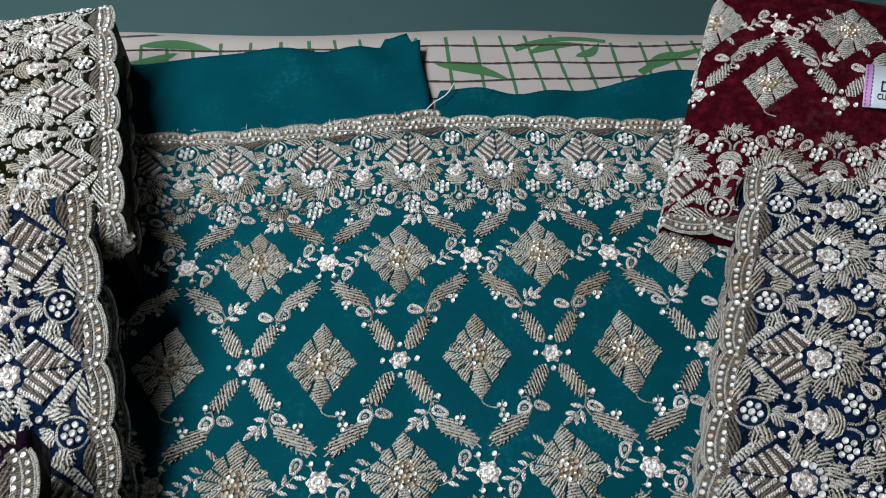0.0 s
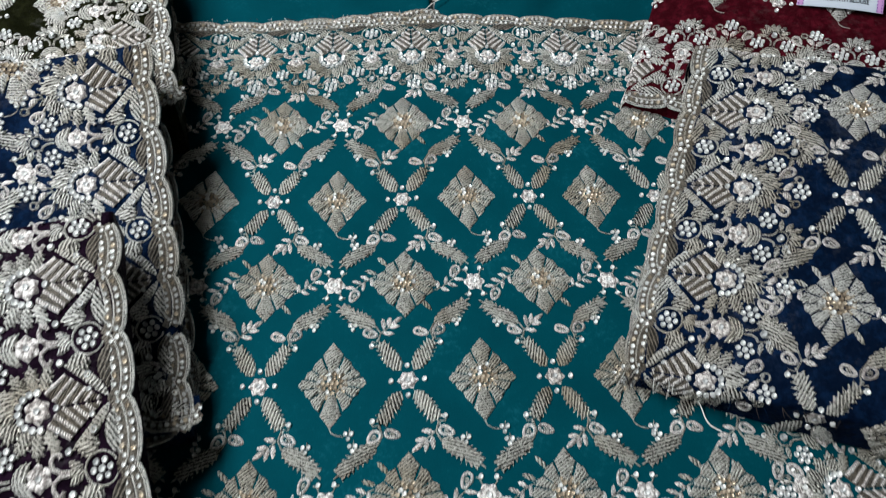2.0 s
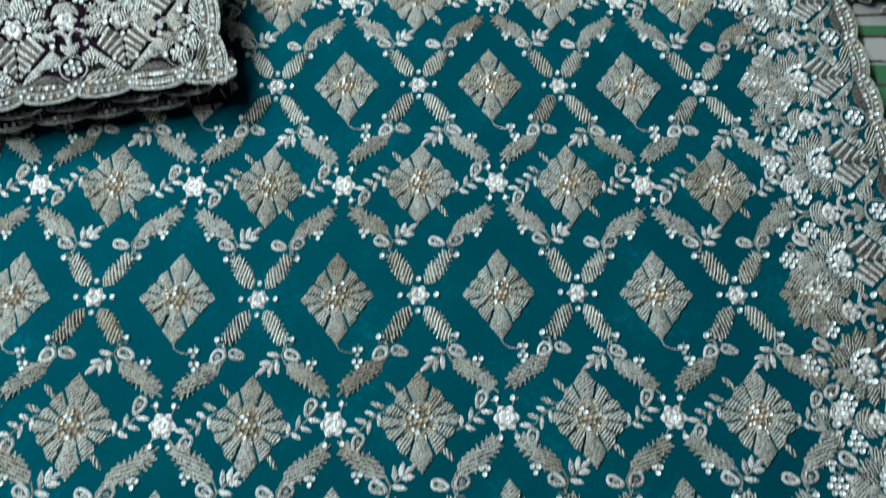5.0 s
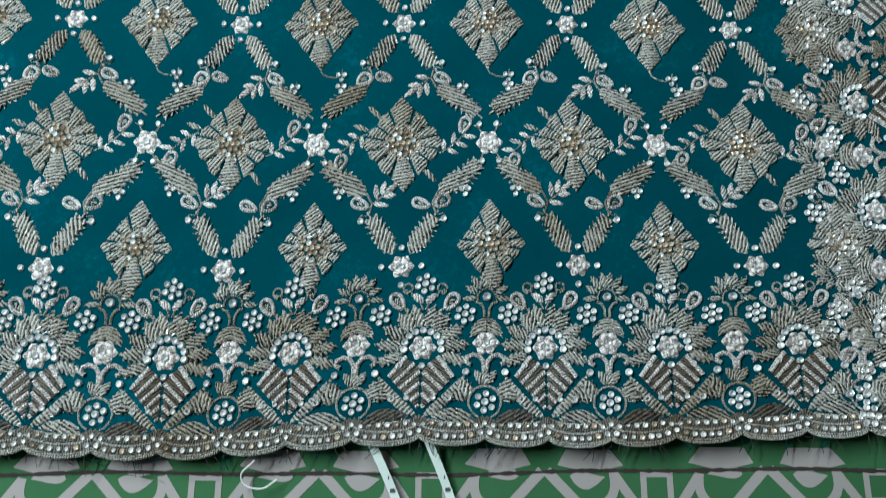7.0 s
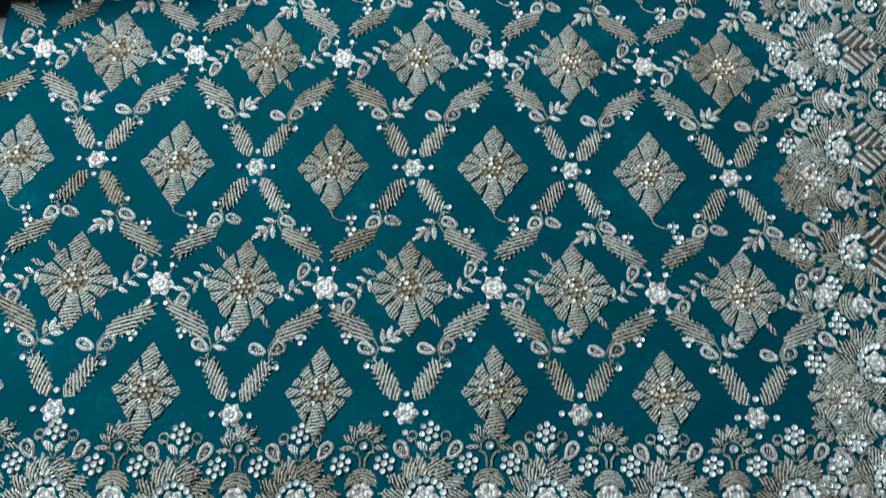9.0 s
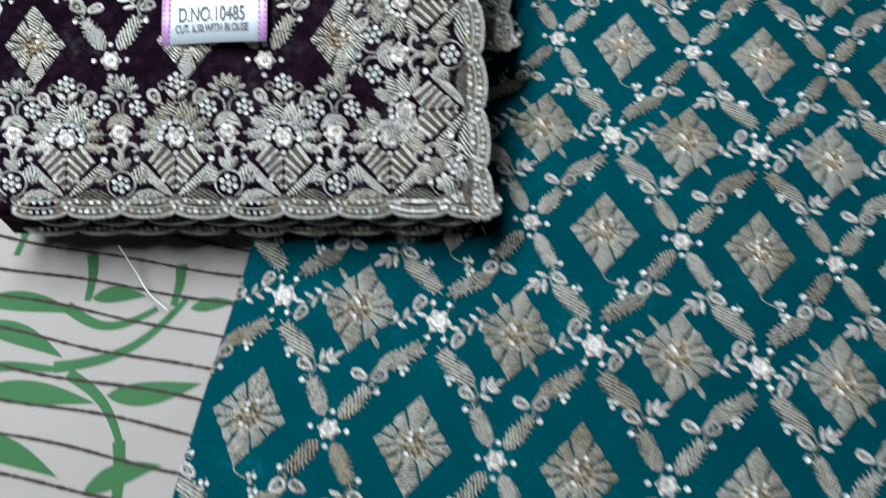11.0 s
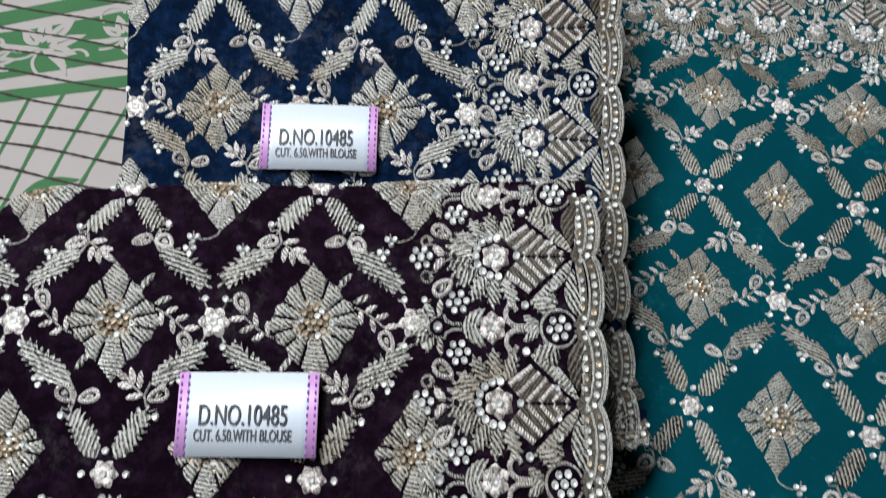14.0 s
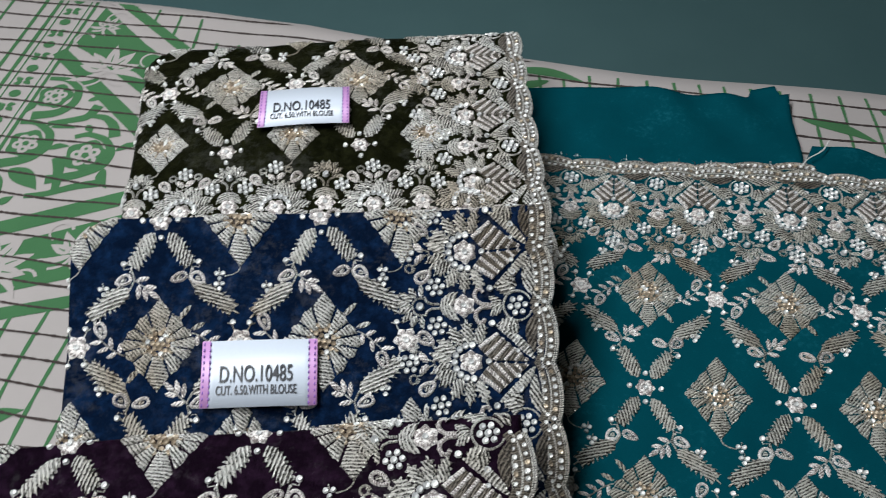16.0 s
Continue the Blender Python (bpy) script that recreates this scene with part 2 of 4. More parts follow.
    def rose(self, x, y, r, petals=6, slot="pearl", start=0.0, split=False):
        for k in range(petals):
            if split:
                self.group = f"petal#{k}"
            a = 2 * math.pi * k / petals + start
            cx, cy = x + r * 0.56 * math.cos(a), y + r * 0.56 * math.sin(a)
            ring = []
            for i in range(10):
                t = 2 * math.pi * i / 10
                lx, ly = 0.44 * r * math.cos(t), (0.36 + 0.05 * math.cos(t)) * r * math.sin(t)
                ring.append((cx + lx * math.cos(a) - ly * math.sin(a), cy + lx * math.sin(a) + ly * math.cos(a)))
            self.blob(ring, 0.0015, math.degrees(a), 0.0034, slot, core=0.72)
        if split:
            self.group = ""
        self.bead(x, y, r * 0.27, "stone")
        circle = [(x + r * 0.42 * math.cos(t), y + r * 0.42 * math.sin(t)) for t in np.linspace(0, 2 * math.pi, 13)]
        self.cord(circle, 0.0010, 0.0020, "bronze")

    def cluster(self, x, y, r, n=6, slot="stone"):
        """A flower of cut stones."""
        for k in range(n):
            a = 2 * math.pi * k / n + 0.4
            self.bead(x + r * 0.66 * math.cos(a), y + r * 0.66 * math.sin(a), r * 0.28, slot)
        self.bead(x, y, r * 0.32, slot)

    def trio(self, x, y, r=0.0017):
        for k in range(3):
            a = 2 * math.pi * k / 3 + 0.5
            self.bead(x + r * math.cos(a), y + r * math.sin(a), r * 0.72)
        self.cord([(x, y), (x + 0.0006, y + r * 2.1)], 0.0008)


def rhombus_flower(w, h, stepped, beads):
    """A diamond of twelve wedge petals round a boss of gold beads."""
    m = Motif()
    cuts = [0, 24, 50, 90, 130, 156, 180, 204, 230, 270, 310, 336]
    for k, mid in enumerate(cuts):
        m.group = f"petal#{k}"
        lo = (cuts[k - 1] - (360 if k == 0 else 0) + mid) / 2
        hi = (mid + cuts[(k + 1) % 12] + (360 if k == 11 else 0)) / 2
        outer, inner = [], []
        for f in (0, 0.2, 0.4, 0.5, 0.6, 0.8, 1):
            gap = math.degrees(0.00060 / w)
            a = radians(lo + gap + (hi - lo - 2 * gap) * f)
            edge = 1 / (abs(math.cos(a)) / w + abs(math.sin(a)) / h)
            corner = mid in (0, 90, 180, 270)
            r = edge * (1.0 if corner else 0.99)
            if stepped and not corner:
                r *= 1.08 - 0.09 * abs(f - 0.5) * 2
            elif not corner:
                r *= 1.02 - 0.05 * abs(f - 0.5) * 2
            elif stepped:
                r = min(r, edge * 0.98)
            outer.append((r * math.cos(a), r * math.sin(a)))
            if f in (0, 0.5, 1):
                ri = 0.30 * w
                near = radians(lo + 2.4 * gap + (hi - lo - 4.8 * gap) * f)
                inner.append((ri * math.cos(near), ri * math.sin(near)))
        m.blob(outer + inner[::-1], 0.0016, (125 + (k % 3) * 9) if k != 9 else 98, 0.0016, core=0.88)
    m.group = "bead_boss"
    for ring, n in ((0, 1), (0.0027, 6), (0.0053, beads), (0.0077, beads + 3)):
        for i in range(n):
            a = 2 * math.pi * i / n + ring * 40
            m.bead(ring * math.cos(a), ring * math.sin(a) * 1.12, 0.00150, "gold" if (i * 7 + n) % 4 else "stone")
    m.group = ""
    return m


def diamond_motif(scale=1.0):
    m = rhombus_flower(0.0196 * scale, 0.0268 * scale, False, 11)
    y = -0.0268 * scale
    m.cord([(0.0, y), (0.001, y - 0.002), (0.004, y - 0.0038), (0.008, y - 0.0045)], 0.0009)
    if scale > 0.9:
        m.group = "stone_trefoil"
        m.trio(0.0105, y - 0.0040, 0.0019)
    return m


def sprig(m, x, y, way):
    """A curved stem with small leaves and one bud."""
    pts = [(x + way * 0.0135 * f, y - way * 0.001 + way * 0.010 * f ** 1.4) for f in np.linspace(0, 1, 7)]
    m.cord(pts, 0.0009)
    for f, lean, ln in ((0.2, 62, 0.0064), (0.3, -52, 0.0062), (0.52, 52, 0.0070), (0.62, -48, 0.0068), (0.90, -34, 0.0072)):
        px, py = x + way * 0.0135 * f, y - way * 0.001 + way * 0.010 * f ** 1.4
        a = radians(28 + lean)
        m.leaf((px, py), (px + way * ln * math.cos(a), py + way * ln * math.sin(a)), 0.0026, pitch=0.0013, slot="pearl")
    m.drop(x + way * 0.0132, y + way * 0.0135, 66, 0.0104, 0.0058)


def flower_motif():
    m = rhombus_flower(0.0205, 0.0262, True, 12)
    m.group = "leaf_sprig#0"
    sprig(m, 0.0170, -0.0045, 1)
    m.group = "leaf_sprig#1"
    sprig(m, -0.0170, 0.0045, -1)
    m.group = ""
    m.group = "tip_leaf"
    for sx, sy, ex, ey in ((-0.010, 0.0135, -0.0165, 0.0205), (0.010, -0.0135, 0.0155, -0.0205), (-0.0165, 0.0075, -0.024, 0.0105)):
        m.leaf((sx, sy), (ex, ey), 0.0030)
    return m


def rose_motif():
    m = Motif()
    m.rose(0, 0, 0.0068, split=True)
    m.group = "curl"
    for sx, sy in ((1, 1), (-1, 1), (1, -1), (-1, -1)):
        m.group = f"curl#{sx}{sy}"
        m.cord([(sx * 0.0034, sy * 0.0055), (sx * 0.0048, sy * 0.0088), (sx * 0.0070, sy * 0.0096)], 0.0010)
        m.bead(sx * 0.0042, sy * 0.0098, 0.0015)
    return m


def arm(m, sx, sy, spiky, inner=True, outer=True):
    """One quarter of the trellis: a serrated leaf at the crossing, a small spray, and a leaf that reaches for the rose."""
    if inner:
        m.leaf((sx * 0.0035, sy * 0.0060), (sx * 0.0160, sy * 0.0264), 0.0074, 0.58, teeth=7, angle=sx * sy * 14)
        m.bead(sx * 0.0195, sy * 0.0232, 0.0017)
        m.cord([(sx * 0.0165, sy * 0.0255), (sx * 0.0195, sy * 0.0262), (sx * 0.0200, sy * 0.0240)], 0.0008)
    q = lambda x, y: (sx * x, sy * y)  # noqa: E731
    m.cord([q(0.0170, 0.0372), q(0.0142, 0.0318), q(0.0158, 0.0262)], 0.0013)
    if spiky:
        m.cord([q(0.0145, 0.0312), q(0.0100, 0.0350), q(0.0040, 0.0408)], 0.0010)
        for a, b in (((0.0120, 0.0338), (0.0126, 0.0420)), ((0.0092, 0.0352), (0.0026, 0.0362)), ((0.0134, 0.0318), (0.0062, 0.0306)), ((0.0078, 0.0372), (0.0012, 0.0424)), ((0.0098, 0.0360), (0.0080, 0.0432))):
            m.leaf(q(*a), q(*b), 0.0030, pitch=0.0013, slot="pearl")
        m.drop(sx * 0.0200, sy * 0.0318, 90 - sx * sy * 66, 0.0100, 0.0054)
    else:
        m.drop(sx * 0.0088, sy * 0.0312, 90 + sx * sy * 70, 0.0100, 0.0050)
        m.drop(sx * 0.0188, sy * 0.0322, 90 - sx * sy * 50, 0.0092, 0.0068)
    if outer:
        m.leaf((sx * 0.0166, sy * 0.0358), (sx * 0.0385, sy * 0.0530), 0.0082, 0.56, teeth=8, angle=90 + sx * sy * 20, bend=-0.03 * sx * sy)
        m.trio(sx * 0.0300, sy * 0.0372, 0.0019)


def trellis_motif(lower=True, upper=True):
    m = Motif()
    if upper:
        arm(m, -1, 1, True)
        arm(m, 1, 1, False)
    if lower:
        arm(m, -1, -1, False)
        arm(m, 1, -1, True)
    m.group = "crossing_rose"
    m.rose(0, 0, 0.0060, 6)
    for x, y in ((0.0092, 0), (-0.0092, 0), (0, 0.0092), (0, -0.0092)):
        m.bead(x, y, 0.0016)
    return m


def hanging_leaves():
    m = Motif()
    arm(m, -1, -1, False, inner=False)
    arm(m, 1, -1, True, inner=False)
    return m


BP = 0.058          # pitch of the scalloped border
SP = 0.0605         # the same along the side edges


def fan_motif(tall=True):
    """The large fan of the border; v = 0 is the scalloped edge."""
    m = Motif()
    for s in (-1, 1):
        # banded fern half: bars of padded thread over a flat ground
        m.group = f"fern_half#{s}"
        tip, corner, top, mid = (np.array(p) for p in ((s * 0.0005, 0.0136), (s * 0.0148, 0.0304), (s * 0.0080, 0.0402), (s * 0.0006, 0.0338)))
        m.blob([tip, corner, top, mid], 0.0006, 90 - s * 36, 0.0012, "bronze", core=0.92)
        for k in range(6):
            f = 0.05 + 0.85 * k / 5
            g = f * 1.5
            a = top + (mid - top) * min(1, g / 0.5) if g < 0.5 else mid + (tip - mid) * (g - 0.5)
            b = corner + (tip - corner) * f
            m.cord([a + (b - a) * q for q in np.linspace(0.0, 1.0, 5)], 0.0026 - 0.0006 * f, 0.0014, "pearl", 0.0013)
        m.group = f"long_leaf#{s}"
        m.leaf((s * 0.0008, 0.0106), (s * 0.0192, 0.0302), 0.0050, angle=90 - s * 46, pitch=0.0018, bend=-0.06 * s)
        m.group = ""
        for ang, ln, w in ((-20, 0.0120, 0.0054), (5, 0.0114, 0.0058), (30, 0.0110, 0.0060), (56, 0.0104, 0.0058)):
            a = radians(ang)
            m.leaf((s * 0.0094 * math.cos(a), 0.0436 + 0.0094 * math.sin(a)), (s * (0.0094 + ln) * math.cos(a), 0.0436 + (0.0094 + ln) * math.sin(a)), w, 0.30, teeth=4, pitch=0.0016)
        m.bead(s * 0.0100, 0.0352, 0.0016)
        m.cord([(s * 0.0112 * math.cos(q), 0.0436 + 0.0112 * math.sin(q)) for q in np.linspace(-0.5, 0.9, 9)], 0.0008)
        if not tall:
            continue
        m.leaf((s * 0.0010, 0.0536), (s * 0.0048, 0.0640), 0.0052, 0.2, teeth=3)
        m.leaf((s * 0.0036, 0.0535), (s * 0.0078, 0.0625), 0.0040, 0.2, teeth=3)
        m.leaf((s * 0.0006, 0.0655), (s * 0.0052, 0.0700), 0.0036, pitch=0.0013, slot="pearl")
        m.cord([(s * 0.0010, 0.0540), (s * 0.0048, 0.0590), (s * 0.0088, 0.0625), (s * 0.0100, 0.0648)], 0.0012)
        m.cord([(s * 0.0004, 0.0620), (s * 0.0026, 0.0668), (s * 0.0058, 0.0690), (s * 0.0062, 0.0712)], 0.0009)
        m.drop(s * 0.0122, 0.0662, 90 - s * 34, 0.0104, 0.0060)
        m.curl(s * 0.0076, 0.0728, 0.0027, 270, s * 420, width=0.0012)
    m.group = "border_rose"
    m.rose(0, 0.0436, 0.0062, 6)
    for k in range(9):
        a = radians(-6 + 192 * k / 8)
        m.bead(0.0084 * math.cos(a), 0.0436 + 0.0084 * math.sin(a), 0.0018)
    m.bead(0, 0.0348, 0.0017)
    if tall:
        m.group = "stone_flower"
        m.cluster(0, 0.0750, 0.0056)
    return m


def bud_motif(tall=True):
    """The slender flower between two fans."""
    m = Motif()
    if tall:
        dome = [(0.0076 * math.cos(a), 0.0492 + 0.0088 * math.sin(a)) for a in np.linspace(-0.1, math.pi + 0.1, 13)]
        m.blob(dome + [(-0.0052, 0.0494), (0.0, 0.0516), (0.0052, 0.0494)], 0.0012, 40, 0.0014, radial=(0.0, 0.045))
        m.cord([(0.0044 * math.cos(a), 0.0678 + 0.0044 * math.sin(a)) for a in np.linspace(-0.3, math.pi + 0.3, 12)], 0.0011)
        m.bead(0, 0.0682, 0.0022)
        for ang, ln, w in ((-4, 0.0066, 0.0028), (28, 0.0066, 0.0032), (55, 0.0078, 0.0034), (80, 0.0074, 0.0034), (100, 0.0074, 0.0034), (125, 0.0078, 0.0034), (152, 0.0066, 0.0032), (184, 0.0066, 0.0028)):
            r = radians(ang)
            m.leaf((0.0048 * math.cos(r), 0.0680 + 0.0048 * math.sin(r)), ((0.0048 + ln) * math.cos(r), 0.0680 + (0.0048 + ln) * math.sin(r)), w, 0.12, teeth=3, pitch=0.0015)
    for s in (-1, 1):
        if tall:
            m.cord([(s * 0.0011, 0.0582), (s * 0.0012, 0.0622), (s * 0.0026, 0.0648), (s * 0.0050, 0.0658)], 0.0014)
        m.cord([(s * 0.0005, 0.0320), (s * 0.0009, 0.0366), (s * 0.0030, 0.0394), (s * 0.0058, 0.0400), (s * 0.0084, 0.0388), (s * 0.0088, 0.0364), (s * 0.0068, 0.0354)], 0.0023, 0.0014, "pearl")
        m.group = f"leaf_spray#{s}"
        m.leaf((s * 0.0010, 0.0262), (s * 0.0048, 0.0326), 0.0038, pitch=0.0013)
        m.leaf((s * 0.0070, 0.0196), (s * 0.0116, 0.0282), 0.0068, 0.24, teeth=4)
        m.leaf((s * 0.0084, 0.0190), (s * 0.0160, 0.0236), 0.0054, 0.24, teeth=3)
        m.leaf((s * 0.0034, 0.0082), (s * 0.0246, 0.0112), 0.0066, angle=90 + s * 30, pitch=0.0018, bend=0.12 * s, slot="bronze" if s > 0 else "zari")
        m.group = ""
        m.bead(s * 0.0090, 0.0318, 0.0018)
        m.bead(s * 0.0166, 0.0196, 0.0019)
        m.bead(s * 0.0232, 0.0198, 0.0014)
    m.leaf((0, 0.0258), (0, 0.0340), 0.0040, pitch=0.0013)
    m.cord([(0.0074 * math.cos(a), 0.0180 + 0.0074 * math.sin(a)) for a in np.linspace(-1.2, math.pi + 1.2, 18)], 0.0013)
    m.group = "stone_flower#0"
    m.cluster(0, 0.0180, 0.0058)
    if tall:
        m.group = "border_rose"
        m.rose(0, 0.0458, 0.0062, 6)
        for s in (-1, 1):
            m.group = f"stone_flower#{s}"
            m.cluster(s * 0.0100, 0.0598, 0.0056)
    return m


def scallop(x):
    return 0.0034 * abs(math.sin(math.pi * x / (BP / 2))) ** 0.6


def edge_motif(flat=False):
    """One pitch of the scalloped hem: fabric lip, two cords and a row of stones between them."""
    m = Motif()
    xs = np.linspace(-BP / 2, BP / 2, 25)
    low = [(x, -scallop(x) + 0.0022) for x in xs]
    lip = 0.016
    pts = [(x, y, 0.0) for x, y in low] + [(x, lip, 0.0) for x in xs] + [(x, y, -0.0016) for x, y in low]
    n = len(xs)
    faces = [(i, i + 1, n + i + 1, n + i) for i in range(n - 1)] + [(2 * n + i, 2 * n + i + 1, i + 1, i) for i in range(n - 1)]
    m.add(pts, [0.2] * len(pts), faces, "fabric")
    m.cord([(x, y + 0.0034) for x, y in low], 0.0046, 0.0003, "bronze", 0.0012)
    m.cord(low, 0.0015, 0.0011)
    m.cord([(x, y + 0.0012) for x, y in low], 0.0009, 0.0008)
    m.cord([(x, y + 0.0057) for x, y in low], 0.0012, 0.0011)
    if flat:
        m.cord([(x, y + 0.0094) for x, y in low], 0.0020, 0.0007, pitch=0.0018)
    for k in range(15):
        x = -BP / 2 + BP * (k + 0.5) / 15 + rng.uniform(-0.0005, 0.0005)
        m.bead(x, 0.0055 - scallop(x) + rng.uniform(-0.0004, 0.0004), rng.uniform(0.0011, 0.0015), "gold" if k % 5 == 3 else "stone")
    if not flat:
        m.cord([(x, y + 0.0082) for x, y in low], 0.0044, 0.0003, "bronze", 0.0012)
        for k in range(15):
            x = -BP / 2 + BP * k / 15
            if abs(math.sin(math.pi * x / (BP / 2))) > 0.55:
                m.bead(x, 0.0100 - 0.7 * scallop(x), rng.uniform(0.0010, 0.0014), "gold" if k % 4 == 1 else "stone")
                m.cord([(x - 0.0020, 0.0122 - scallop(x)), (x + 0.0020, 0.0117 - scallop(x))], 0.0012)
            else:
                m.bead(x, 0.0084 - 0.5 * scallop(x), rng.uniform(0.0010, 0.0013))
    return m


def place(m, x, y, turn=0.0, wide=1.0):
    """The vertices of a motif turned and moved within a piece of fabric."""
    v = np.array(m.v) * np.array([wide, 1, 1])
    a = radians(turn)
    out = v.copy()
    out[:, 0] = x + v[:, 0] * math.cos(a) - v[:, 1] * math.sin(a)
    out[:, 1] = y + v[:, 0] * math.sin(a) + v[:, 1] * math.cos(a)
    return out


def mesh_part(name, verts, faces, mats, parent, slots=None, st=None, smooth=True, label=""):
    """Links one mesh object, under a parent where one is given."""
    me = bpy.data.meshes.new(name)
    me.from_pydata(np.asarray(verts).tolist(), [], faces)
    for mat in mats:
        me.materials.append(mat)
    if slots is not None:
        me.polygons.foreach_set("material_index", np.array(slots, np.int32))
    if smooth:
        me.polygons.foreach_set("use_smooth", np.ones(len(me.polygons), bool) if st is None else ~np.isin(np.array(slots), (2, 3)))
    if st is not None:
        at = me.attributes.new("st", "FLOAT", "POINT")
        at.data.foreach_set("value", np.array(st, np.float32))
    me.update()
    ob = new(name, me)
    ob.parent = parent
    if label:
        ob["label"] = label
    return ob


def thing(name, label, category, group="", kind=""):
    return tagged(new(name), label, category, group, kind)


def sew(name, m, x, y, turn, surface, fabric, parent, lift=0.0, wide=1.0):
    """Lays a motif on a surface as a part of its saree; its bead work and sprays are parts of the motif."""
    v = place(m, x, y, turn, wide)
    w = surface(v[:, 0], v[:, 1], v[:, 2] + lift)
    st, main = np.array(m.st), None
    for group in sorted(set(m.g)):
        ids = [i for i, g in enumerate(m.g) if g == group]
        used = sorted({q for i in ids for q in m.f[i]})
        at = {q: k for k, q in enumerate(used)}
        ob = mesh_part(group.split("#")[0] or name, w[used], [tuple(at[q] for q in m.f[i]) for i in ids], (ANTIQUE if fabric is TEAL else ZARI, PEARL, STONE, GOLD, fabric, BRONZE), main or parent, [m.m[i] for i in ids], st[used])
        if group == "bead_boss":
            ob["kind"] = "stuff"
        main = main or ob
    return main


def ripple(x, y, scale, amount, seed=0.0):
    """Smooth unevenness."""
    return amount * (np.sin(x * scale + 1.3 * np.sin(y * scale * 0.7 + seed) + seed) * 0.5 + np.sin(y * scale * 1.27 + 1.7 * np.sin(x * scale * 0.55 + 2.1 * seed)) * 0.5)


def grid_faces(nx, ny):
    return [(j * nx + i, j * nx + i + 1, (j + 1) * nx + i + 1, (j + 1) * nx + i) for j in range(ny - 1) for i in range(nx - 1)]


MOTIFS = dict(diamond=diamond_motif(), small=diamond_motif(0.86), flower=flower_motif(), rose=rose_motif(), trellis=trellis_motif(), vee=trellis_motif(lower=False),
              hang=hanging_leaves(), fan=fan_motif(), short=fan_motif(False), bud=bud_motif(), corner=bud_motif(False), edge=edge_motif(), rim=edge_motif(True))
P, V = 0.084, 0.1345

# ---- room ----


def slab(name, x0, y0, z0, x1, y1, z1, mat, label, category, parent=None):
    v = [(x, y, z) for z in (z0, z1) for y in (y0, y1) for x in (x0, x1)]
    f = [(0, 2, 3, 1), (4, 5, 7, 6), (0, 1, 5, 4), (2, 6, 7, 3), (0, 4, 6, 2), (1, 3, 7, 5)]
    ob = mesh_part(name, v, f, (mat,), parent, smooth=False)
    return tagged(ob, label, category, kind="structure") if not parent else ob


slab("floor", -2.0, -2.2, -0.12, 2.0, 1.8, -0.022, FLOOR, "smooth grey-green cement floor", "floor")
slab("wall_north", -2.0, 1.8, -0.12, 2.0, 1.95, 2.6, WALL, "plain off-white plastered wall", "wall")
slab("wall_south", -2.0, -2.35, -0.12, 2.0, -2.2, 2.6, WALL, "plain off-white plastered wall", "wall")
slab("wall_west", -2.15, -2.35, -0.12, -2.0, 1.95, 2.6, WALL, "plain off-white plastered wall", "wall")
slab("wall_east", 2.0, -2.35, -0.12, 2.15, 1.95, 2.6, WALL, "plain off-white plastered wall", "wall")
slab("ceiling", -2.15, -2.35, 2.6, 2.15, 1.95, 2.7, WALL, "plain off-white ceiling", "ceiling")

# ---- bedsheet ----
SHEET = thing("bedsheet", "pale cotton bedsheet with green printed leaves and dark woven stripes", "bedsheet")


def sheet_z(x, y):
    return -0.0098 + ripple(np.asarray(x, float), np.asarray(y, float), 13.0, 0.0009, 0.6)


def hem_y(x):
    return 0.222 - 0.035 * x + 0.003 * np.sin(x * 21) + 0.018 * np.clip((-0.25 - x) / 0.12, 0, 1)


nx, ny = 121, 121
gx, gf = np.meshgrid(np.linspace(-1.0, 1.0, nx), np.linspace(0, 1, ny))
gy = -1.25 + (hem_y(gx) + 1.25) * gf
gz = sheet_z(gx, gy)
top = np.column_stack([gx.ravel(), gy.ravel(), gz.ravel()])
hem = np.column_stack([gx[-1], gy[-1] + 0.003, np.full(nx, -0.0218)])
faces = grid_faces(nx, ny) + [((ny - 1) * nx + i, (ny - 1) * nx + i + 1, nx * ny + i + 1, nx * ny + i) for i in range(nx - 1)]
mesh_part("cloth", np.vstack([top, hem]), faces, (COTTON,), SHEET)


